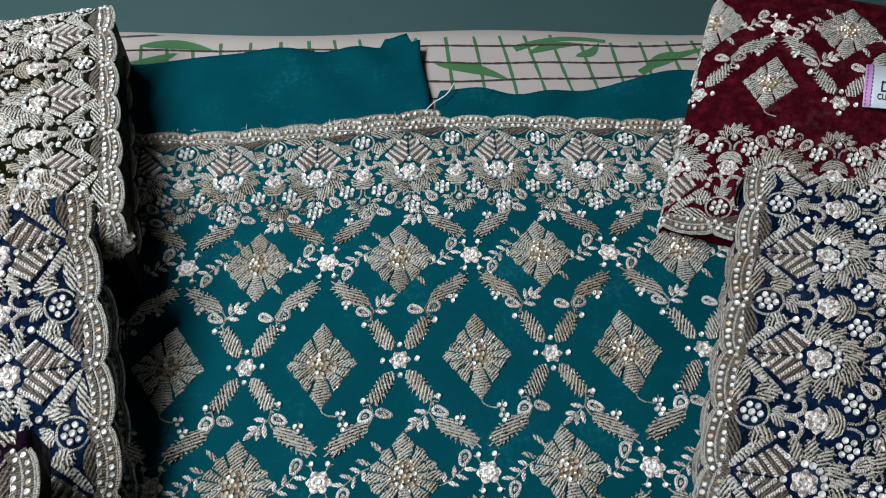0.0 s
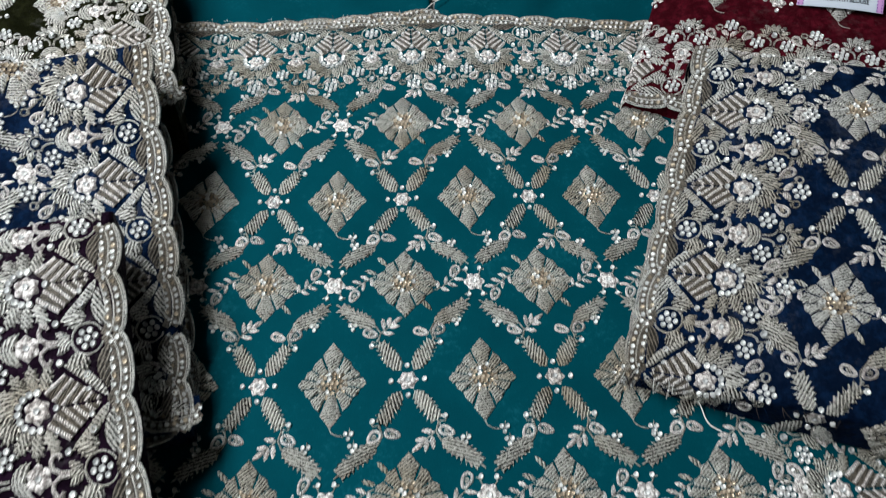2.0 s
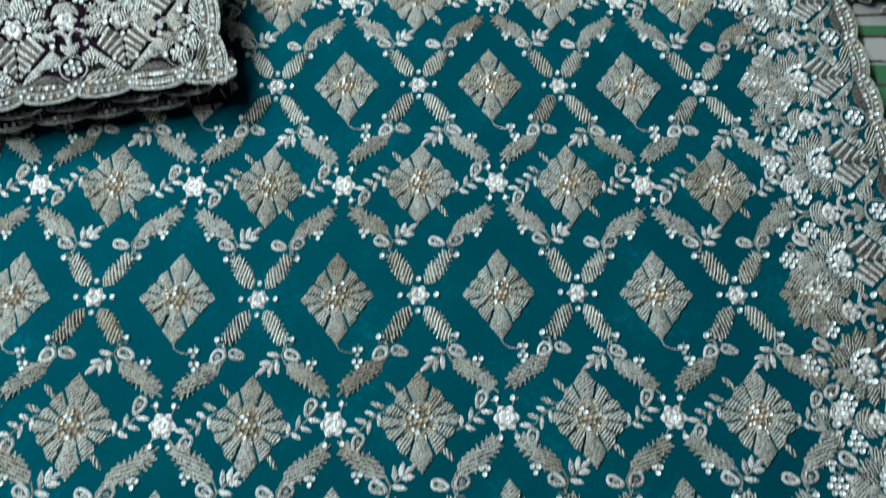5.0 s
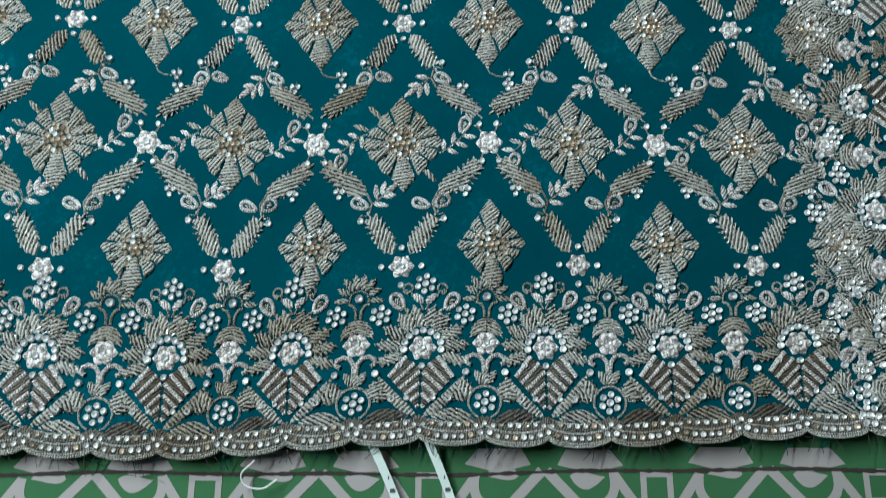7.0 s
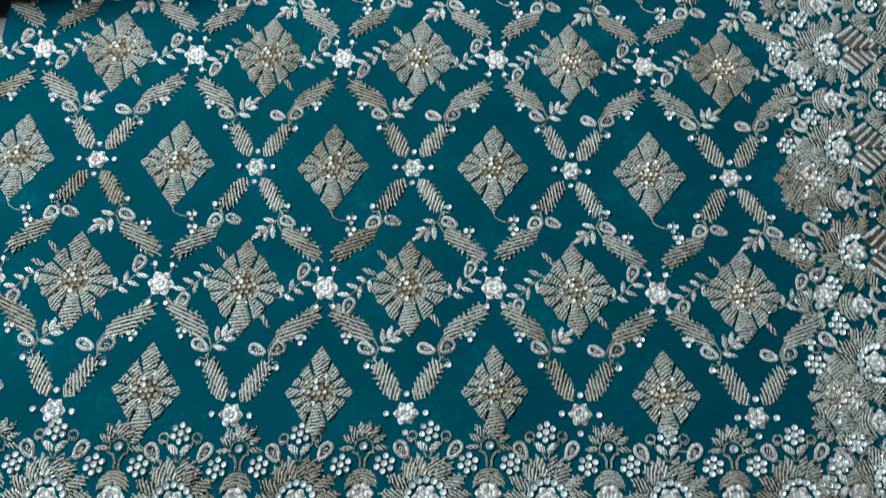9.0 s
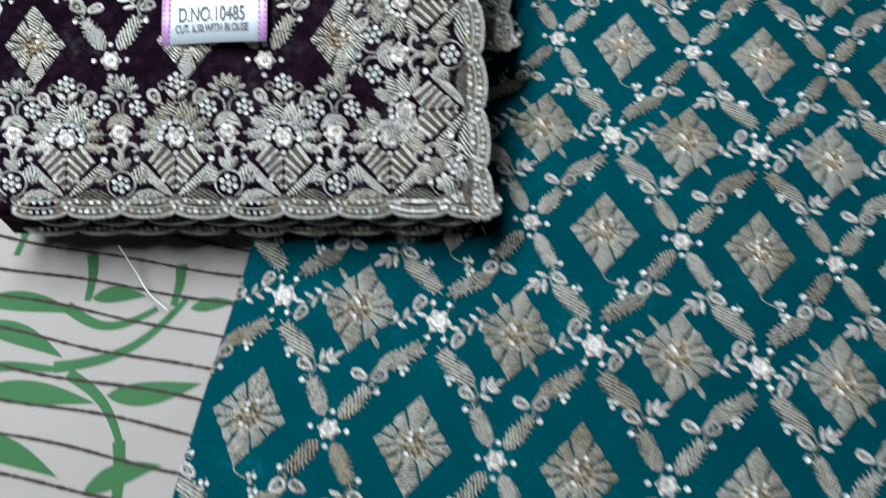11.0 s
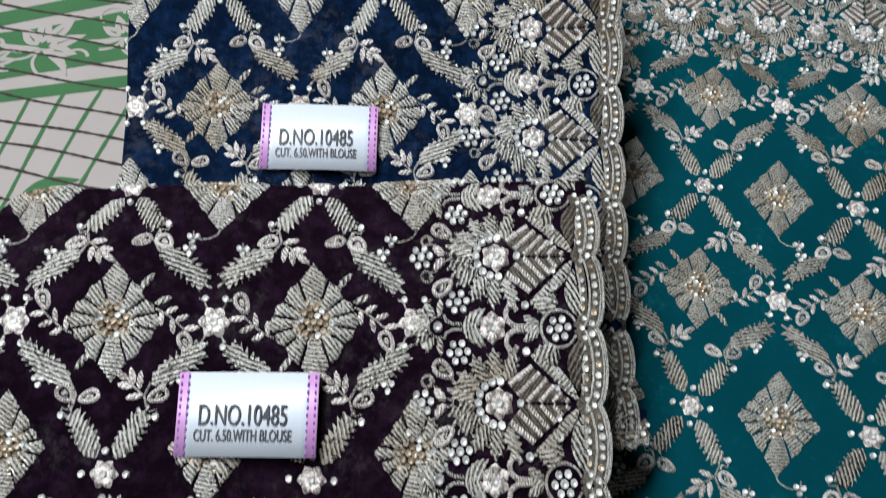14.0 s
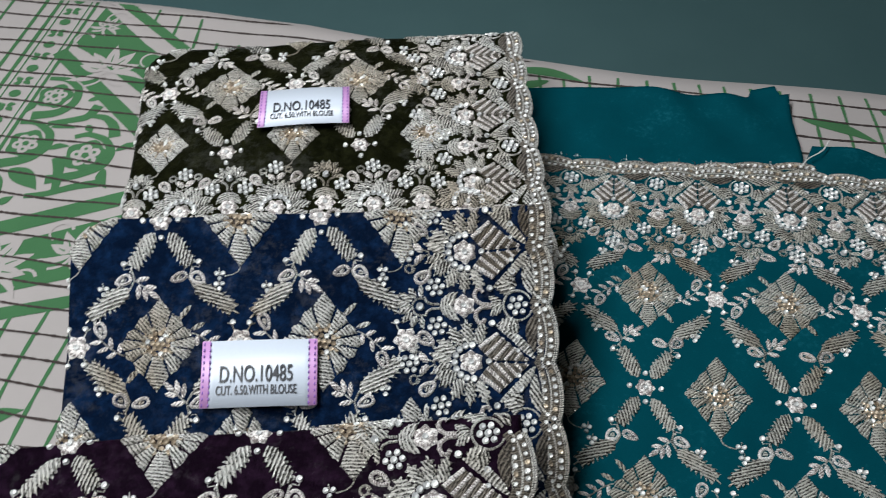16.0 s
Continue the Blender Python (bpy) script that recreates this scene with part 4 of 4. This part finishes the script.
cloth_piece("cloth", -0.205, 0.023, 0.098, lambda x: 0.186 + 0.068 * max(0, (x + 0.175)) * 1.0 + (0.010 if -0.004 < x < 0.016 else 0) + 0.0015 * math.sin(40 * x), 0.4, BLOUSE, TEAL, -0.0050)
cloth_piece("cloth_fold", 0.030, 0.29, 0.098, lambda x: 0.149 + 0.010 * math.exp(-((x - 0.20) / 0.03) ** 2) - 0.004 * math.exp(-((x - 0.12) / 0.04) ** 2) + 0.0012 * math.sin(55 * x), 1.9, BLOUSE, TEAL, -0.0060)

# ---- folded sarees ----


class Packet:
    """The top of a folded saree between four corners, in metres s (across) and t (from its front edge back)."""

    def __init__(self, front_a, front_b, back_a, back_b, thick, power, crown, seed):
        self.c = [np.array(p, float) for p in (front_a, front_b, back_a, back_b)]
        self.w = (np.hypot(*(self.c[1] - self.c[0])[:2]) + np.hypot(*(self.c[3] - self.c[2])[:2])) / 2
        self.d = (np.linalg.norm(self.c[2] - self.c[0]) + np.linalg.norm(self.c[3] - self.c[1])) / 2
        self.thick, self.power, self.crown, self.seed = thick, power, crown, seed
        self.lo_s = self.lo_t = -0.0035

    def base(self, s, t):
        f, g = s / self.w, t / self.d
        a, b, c, d = self.c
        ff, gg = f[:, None], g[:, None]
        p = (a * (1 - ff) + b * ff) * (1 - gg) + (c * (1 - ff) + d * ff) * gg
        zf, zb = a[2] * (1 - f) + b[2] * f, c[2] * (1 - f) + d[2] * f
        gc = np.clip(g, 0, 1)
        p[:, 2] = zf + (zb - zf) * self.power(gc) + self.crown * np.clip(4 * f * (1 - f), 0, 1) ** 0.6 * np.clip(4 * gc * (1 - gc), 0, 1) ** 0.6
        p[:, 2] += ripple(s, t, 42.0, 0.0016, self.seed) + ripple(s, t, 110.0, 0.0006, self.seed + 1)
        return p

    def surface(self, s, t, h=0.0):
        """Beyond an edge the cloth rolls over and hangs down the side."""
        s, t = np.asarray(s, float), np.asarray(t, float)
        r = 0.004
        down = np.zeros_like(s)
        ct = np.clip(t, self.lo_t, self.d)
        rb, rf = 0.024, 0.010
        wide = self.w - rb + np.sqrt(np.maximum(0, rb ** 2 - np.maximum(0, ct - self.d + rb) ** 2))
        wide = np.minimum(wide, self.w - rf + np.sqrt(np.maximum(0, rf ** 2 - np.maximum(0, rf - ct) ** 2)))
        cs = np.minimum(np.maximum(s, self.lo_s), wide)
        os_, ot = np.abs(s - cs), np.abs(t - ct)
        o = np.maximum(os_, ot)
        roll = np.minimum(o, r)
        out_s = np.sign(s - cs) * np.minimum(os_, r) * 0.55
        out_t = np.sign(t - ct) * np.minimum(ot, r) * 0.55
        p = self.base(cs + out_s, ct + out_t)
        e = 1e-3
        du = (self.base(cs + e, ct) - self.base(cs - e, ct)) / (2 * e)
        dv = (self.base(cs, ct + e) - self.base(cs, ct - e)) / (2 * e)
        nrm = np.cross(du, dv)
        nrm *= np.sign(nrm[:, 2:3])
        nrm /= np.linalg.norm(nrm, axis=1)[:, None]
        side = du * np.sign(s - cs)[:, None] * (os_ >= ot)[:, None] + dv * np.sign(t - ct)[:, None] * (ot > os_)[:, None]
        turn = np.clip(o / r, 0, 1)[:, None]
        nrm = nrm * (1 - turn) + side * turn
        p = p + nrm * np.broadcast_to(h, s.shape)[:, None]
        p[:, 2] -= o - 0.45 * roll
        return p


def pack(name, label, pk, fabric, group, border, origin, cols, rows, floor_z, layers=2, vee=True, fan_s=0.111, fan_t=0.058):
    """A folded saree: the padded body, its embroidered top and the hems of the folds beneath."""
    ob = thing(name, label, "saree", group)
    pk.lo_s, pk.lo_t = (0.0045 if "a" in border else -0.0035), (0.0045 if "front" in border else -0.0035)
    ss = np.concatenate([np.linspace(pk.lo_s - pk.thick, pk.lo_s, 12)[:-1], np.linspace(pk.lo_s, pk.w, 70), np.linspace(pk.w, pk.w + pk.thick, 12)[1:]])
    ts = np.concatenate([np.linspace(pk.lo_t - pk.thick, pk.lo_t, 12)[:-1], np.linspace(pk.lo_t, pk.d, 60), np.linspace(pk.d, pk.d + pk.thick, 12)[1:]])
    gs, gt = np.meshgrid(ss, ts)
    v = pk.surface(gs.ravel(), gt.ravel())
    v[:, 2] = np.maximum(v[:, 2], floor_z)
    mesh_part("folded_cloth", v, grid_faces(len(ss), len(ts)), (fabric,), ob)
    pk.lo_s, pk.lo_t = (-0.02 if "a" in border else -0.0035), (-0.02 if "front" in border else -0.0035)
    inside = lambda x, y: -0.03 < x < pk.w + 0.028 and -0.03 < y < pk.d + 0.024  # noqa: E731
    gap_s = 0.062 if "a" in border else -0.02
    gap_t = 0.058 if "front" in border else -0.02
    sew_field(ob, pk.surface, fabric, lambda x, y: inside(x, y) and x > gap_s and y > gap_t, cols, rows, origin, vee)
    if "front" in border:
        sew_border(ob, pk.surface, fabric, 0.0 + (0.052 if "a" in border else 0), pk.w, 0.0, 0, fan_s, cut=0.07 if "a" in border else 0.0)
    if "a" in border:
        sew_border(ob, pk.surface, fabric, 0.0 + (0.054 if "front" in border else 0), pk.d, 0.0, 270, fan_t, SP, 0.07 if "front" in border else 0.0)
    if len(border) == 2:
        sew("corner_bud", MOTIFS["corner"], 0.024, 0.0, 0, pk.surface, fabric, ob, 0.0004)
        sew("corner_bud", MOTIFS["corner"], 0.0, 0.027, 270, pk.surface, fabric, ob, 0.0008)
        sew("scalloped_hem", MOTIFS["edge"], 0.024, 0.0, 0, pk.surface, fabric, ob, 0.0007)
        sew("scalloped_hem", MOTIFS["edge"], 0.0, 0.026, 270, pk.surface, fabric, ob, 0.0007)
    # hems of the folds beneath
    step = pk.thick / (layers + 1)
    for k in range(1, layers + 1):
        low = lambda s, t, h=0.0, k=k: pk.surface(s, t, h) - np.array([0, 0, step * k])  # noqa: E731
        for side in border:
            span = pk.w if side == "front" else pk.d
            shift = rng.uniform(0.000, 0.006)
            for q in range(int(span / BP) + 1):
                a = (q + 0.5) * BP + rng.uniform(-0.004, 0.004) + 0.013 * k
                if a > span - 0.01:
                    continue
                x, y, turn = (a, shift - 0.001, 0) if side == "front" else (shift - 0.001, a, 270)
                sew("fold_hem", MOTIFS["rim"], x, y, turn, low, fabric, ob)
    return ob


halves = [-0.5 + 0.5 * i for i in range(10)]
purple = Packet((-0.105, -0.352, 0.027), (-0.362, -0.397, 0.034), (-0.150, -0.140, 0.081), (-0.413, -0.197, 0.081), 0.026, lambda g: np.minimum(1, g / 0.82) ** 1.1, 0.0, 0.3)
navy = Packet((-0.110, -0.236, 0.024), (-0.345, -0.280, 0.036), (-0.152, -0.016, 0.087), (-0.405, -0.060, 0.085), 0.030, lambda g: g ** 1.7, 0.0, 1.1)
olive = Packet((-0.142, -0.025, 0.050), (-0.389, -0.071, 0.052), (-0.186, 0.183, 0.050), (-0.441, 0.124, 0.053), 0.056, lambda g: g, 0.008, 2.2)
navy_b = Packet((0.122, -0.200, 0.014), (0.367, -0.288, 0.050), (0.199, 0.014, 0.055), (0.444, -0.070, 0.085), 0.030, lambda g: g, 0.013, 3.3)
maroon = Packet((0.164, 0.011, 0.008), (0.405, -0.082, 0.046), (0.238, 0.200, 0.044), (0.480, 0.110, 0.056), 0.040, lambda g: g, 0.010, 4.6)
SG = "folded sarees"
field_rows = [0.5 + 0.5 * i for i in range(5)]

# (s, t) origin such that half-integer rows carry the crossings: t of row 0.5 lies just behind the front border
PURPLE_PACK = pack("folded_saree", "folded aubergine saree with heavy silver border, leaning on the navy one", purple, PURPLE, SG, ("a", "front"), (0.120, 0.016), halves, field_rows, 0.0006)
pack("folded_saree", "folded navy saree with silver zari flowers, overlapping the olive one", navy, NAVY, SG, ("a", "front"), (0.118, 0.030), halves, field_rows, 0.0006, fan_t=0.030)
pack("folded_saree", "folded dark olive saree with silver zari work, lying on the bedsheet", olive, OLIVE, SG, ("a", "front"), (0.112, 0.020), halves, field_rows, -0.0080, fan_s=0.105)
NAVY_PACK = pack("folded_saree", "folded navy saree, its scalloped border facing the teal saree", navy_b, NAVY, SG, ("a",), (0.102, 0.053), halves, [-0.5, 0.0] + field_rows, 0.0006, vee=False)
pack("folded_saree", "folded maroon saree with silver border, partly under the navy one", maroon, MAROON, SG, ("front",), (-0.003, 0.032), halves, field_rows, 0.0006)


def fray(parent, points, outward, count, reach, floor_z, mats):
    """Short frayed thread ends along an edge."""
    v, f, slots = [], [], []
    points = np.asarray(points, float)
    for _ in range(count):
        i = int(rng.integers(0, len(points)))
        p = points[i].copy()
        d = np.array([outward[0] + rng.uniform(-0.8, 0.8), outward[1] + rng.uniform(-0.8, 0.8), rng.uniform(-0.5, 0.25)])
        d *= reach * rng.uniform(0.35, 1.0) / np.linalg.norm(d)
        bend = np.array([rng.uniform(-0.5, 0.5), rng.uniform(-0.5, 0.5), -0.2]) * reach
        slot = int(rng.integers(0, len(mats)))
        for a, b in ((0.0, 0.34), (0.34, 0.67), (0.67, 1.0)):
            o = len(v)
            for q in (a, b):
                c = p + d * q + bend * q * q
                c[2] = max(c[2], floor_z)
                r = 0.00022 * (1.15 - 0.5 * q)
                v += [(c[0] + r * math.cos(w), c[1] + r * math.sin(w), c[2] + r * math.sin(w * 2 + 1)) for w in (0, 2.1, 4.2)]
            f += [(o + k, o + (k + 1) % 3, o + 3 + (k + 1) % 3, o + 3 + k) for k in range(3)]
            slots += [slot] * 3
    ob = mesh_part("frayed_threads", v, f, mats, parent, slots, label="short frayed thread ends")
    ob["kind"] = "stuff"


edge = np.linspace(0.0, 0.235, 90)
fray(NAVY_PACK, navy_b.surface(edge, np.full(90, -0.010)), (-0.3, -0.9), 60, 0.008, 0.001, (STRIPE, NAVY, STRIPE))
fray(NAVY_PACK, navy_b.surface(np.linspace(0.0, 0.03, 20), np.full(20, -0.006)), (-0.6, -0.8), 16, 0.010, 0.001, (STRIPE, STRIPE, NYLON))
fray(PURPLE_PACK, purple.surface(edge, np.full(90, -0.006)), (0.2, -0.9), 50, 0.007, -0.008, (STRIPE, PURPLE, STRIPE))
run = np.linspace(XL, XR - 0.02, 120)
fray(SAREE, teal_surface(run, np.full(120, YB - 0.0005), -0.0005), (0.0, -1.0), 130, 0.007, -0.0085, (STRIPE, TEAL, STRIPE))
fray(SAREE, teal_surface(np.linspace(-0.2, 0.02, 60), np.full(60, YT + 0.003), 0.001), (0.0, 1.0), 40, 0.006, -0.004, (NYLON, STRIPE))

# ---- labels ----


def price_tag(pk, s, t, turn, label, flip=1):
    """A satin tag with pink selvedges and printed lines. flip -1 where s runs to the left."""
    tag = thing("price_tag", label, "tag", "price tags")
    W, H = 0.0578, 0.0338
    o = pk.surface(np.array([s]), np.array([t]), 0.0050)[0]
    ex = pk.surface(np.array([s + 0.02 * flip]), np.array([t]), 0.0050)[0] - o
    ey = pk.surface(np.array([s]), np.array([t + 0.015]), 0.0050)[0] - o
    ex = Vector(ex).normalized()
    ez = ex.cross(Vector(ey)).normalized()
    ey = ez.cross(ex)
    frame_m = Matrix(((ex.x, ey.x, ez.x, o[0]), (ex.y, ey.y, ez.y, o[1]), (ex.z, ey.z, ez.z, o[2]), (0, 0, 0, 1)))
    tag.matrix_world = frame_m @ pose(0, 0, 0, 0, 0, turn)

    def patch(name, x0, x1, y0, y1, z, mat, label=""):
        n = 10
        v = []
        for zz in (0, -0.0004):
            for j in range(3):
                for i in range(n):
                    x = x0 + (x1 - x0) * i / (n - 1)
                    y = y0 + (y1 - y0) * j / 2
                    v.append((x, y, z + zz + 0.0012 * math.sin(x * 60 + 1) + 0.0006 * math.sin(y * 120)))
        m = 3 * n
        edge = list(range(n)) + [2 * n - 1, 3 * n - 1] + list(range(3 * n - 2, 2 * n - 1, -1)) + [n]
        f = grid_faces(n, 3) + [(m + edge[i], m + edge[(i + 1) % len(edge)], edge[(i + 1) % len(edge)], edge[i]) for i in range(len(edge))]
        return mesh_part(name, v, f, (mat,), tag, label=label)

    patch("paper", -W / 2, W / 2, -H / 2, H / 2, 0, PAPER, "shiny white satin paper")
    for sx in (-1, 1):
        patch("pink_band", sx * W / 2 - (0.0042 if sx > 0 else 0), sx * W / 2 + (0.0042 if sx < 0 else 0), -H / 2, H / 2, 0.0003, PINK, "pink woven band")
        for k in range(11):
            y = -H / 2 + H * (k + 0.5) / 11
            for dx in (0.0012, 0.0042):
                x = sx * (W / 2 - dx)
                patch("stitch", x - 0.00035, x + 0.00035, y - 0.0009, y + 0.0006, 0.0006, VIOLET)
    for text, size, x, y, wide in (("D.NO.10485", 0.0118, -0.0195, -0.0044, 0.0362), ("CUT. 6.50.WITH BLOUSE", 0.0066, -0.0212, -0.0107, 0.0400)):
        cu = bpy.data.curves.new("lettering", "FONT")
        cu.body, cu.size, cu.extrude, cu.offset = text, size, 0.0001, 0.00007
        tmp = bpy.data.objects.new("lettering", cu)
        me = bpy.data.meshes.new_from_object(tmp)
        bpy.data.objects.remove(tmp)
        xs = [q.co.x for q in me.vertices]
        k = wide / (max(xs) - min(xs))
        for q in me.vertices:
            q.co.x = (q.co.x - min(xs)) * k + x
            q.co.y += y
            q.co.z += 0.0007 + 0.0012 * math.sin(q.co.x * 60 + 1) + 0.0006 * math.sin(q.co.y * 120)
        me.materials.append(INK)
        ob = new("lettering", me)
        ob.parent = tag
        ob["label"] = "black printed lettering"
    return tag


price_tag(purple, 0.146, 0.113, 0.5, "white satin price tag with pink edges on the aubergine saree", -1)
price_tag(navy, 0.150, 0.147, 3, "white satin price tag with pink edges on the navy saree", -1)
price_tag(olive, 0.147, 0.123, 1, "white satin price tag with pink edges on the olive saree", -1)
price_tag(maroon, 0.122, 0.118, 0, "white satin price tag with pink edges on the maroon saree", 1)

# ---- ribbons and loose threads ----
for (x0, y0), (x1, y1), bars in (((-0.012, -0.680), (0.012, -0.740), 9), ((0.014, -0.680), (0.034, -0.738), 9)):
    rb = thing("ribbon", "narrow white satin ribbon with dark lettering marks", "ribbon", "ribbons")
    line = bent((x0, y0), (x1, y1), 0.03, 16)
    v, f = [], []
    for i, p in enumerate(line):
        d = np.array([y1 - y0, -(x1 - x0)])
        d = d / np.hypot(*d) * 0.0019
        z = -0.0012 - 0.003 * min(1, i / 6)
        v += [(p[0] - d[0], p[1] - d[1], z), (p[0] + d[0], p[1] + d[1], z + 0.0008)]
    n = len(v)
    v += [(a, b, c - 0.0004) for a, b, c in v]
    for i in range(len(line) - 1):
        f += [(2 * i, 2 * i + 1, 2 * i + 3, 2 * i + 2), (n + 2 * i, n + 2 * i + 2, n + 2 * i + 3, n + 2 * i + 1), (2 * i, 2 * i + 2, n + 2 * i + 2, n + 2 * i), (2 * i + 1, n + 2 * i + 1, n + 2 * i + 3, 2 * i + 3)]
    mesh_part("band", v, f, (FILM,), rb, smooth=False)
    vv, ff = [], []
    for k in range(bars):
        i = 3 + k * 12 / bars
        a, fr = int(i), i - int(i)
        p = np.array(line[a]) * (1 - fr) + np.array(line[a + 1]) * fr
        o = len(vv)
        vv += [(p[0] - 0.0009, p[1] - 0.0012, -0.0032), (p[0] + 0.0009, p[1] - 0.0008, -0.0030), (p[0] + 0.0009, p[1] + 0.0008, -0.0030), (p[0] - 0.0009, p[1] + 0.0004, -0.0032)]
        ff.append((o, o + 1, o + 2, o + 3))
    mesh_part("printed_mark", vv, ff, (INK,), rb, smooth=False)


def loose_thread(points, label):
    cu = bpy.data.curves.new("loose_thread", "CURVE")
    cu.dimensions, cu.bevel_depth, cu.bevel_resolution = "3D", 0.00045, 1
    sp = cu.splines.new("BEZIER")
    sp.bezier_points.add(len(points) - 1)
    for b, p in zip(sp.bezier_points, points):
        b.co, b.handle_left_type, b.handle_right_type = p, "AUTO", "AUTO"
    cu.materials.append(NYLON)
    return tagged(new("loose_thread", cu), label, "thread", "loose threads")


loose_thread([(0.158, -0.214, 0.012), (0.163, -0.224, 0.004), (0.166, -0.233, 0.002), (0.172, -0.238, 0.002)], "short white thread hanging from the navy saree")
loose_thread([(0.020, 0.121, 0.004), (0.026, 0.130, 0.003), (0.036, 0.139, 0.003), (0.042, 0.150, 0.003)], "fine pale thread at the far border of the saree")
loose_thread([(-0.305, -0.392, 0.008), (-0.295, -0.402, -0.002), (-0.285, -0.412, -0.004), (-0.272, -0.420, -0.004)], "fine white thread under the aubergine saree")
loose_thread([(-0.062, -0.690, 0.001), (-0.068, -0.698, -0.003), (-0.060, -0.702, -0.004), (-0.052, -0.698, -0.003)], "frayed thread end at the front hem")
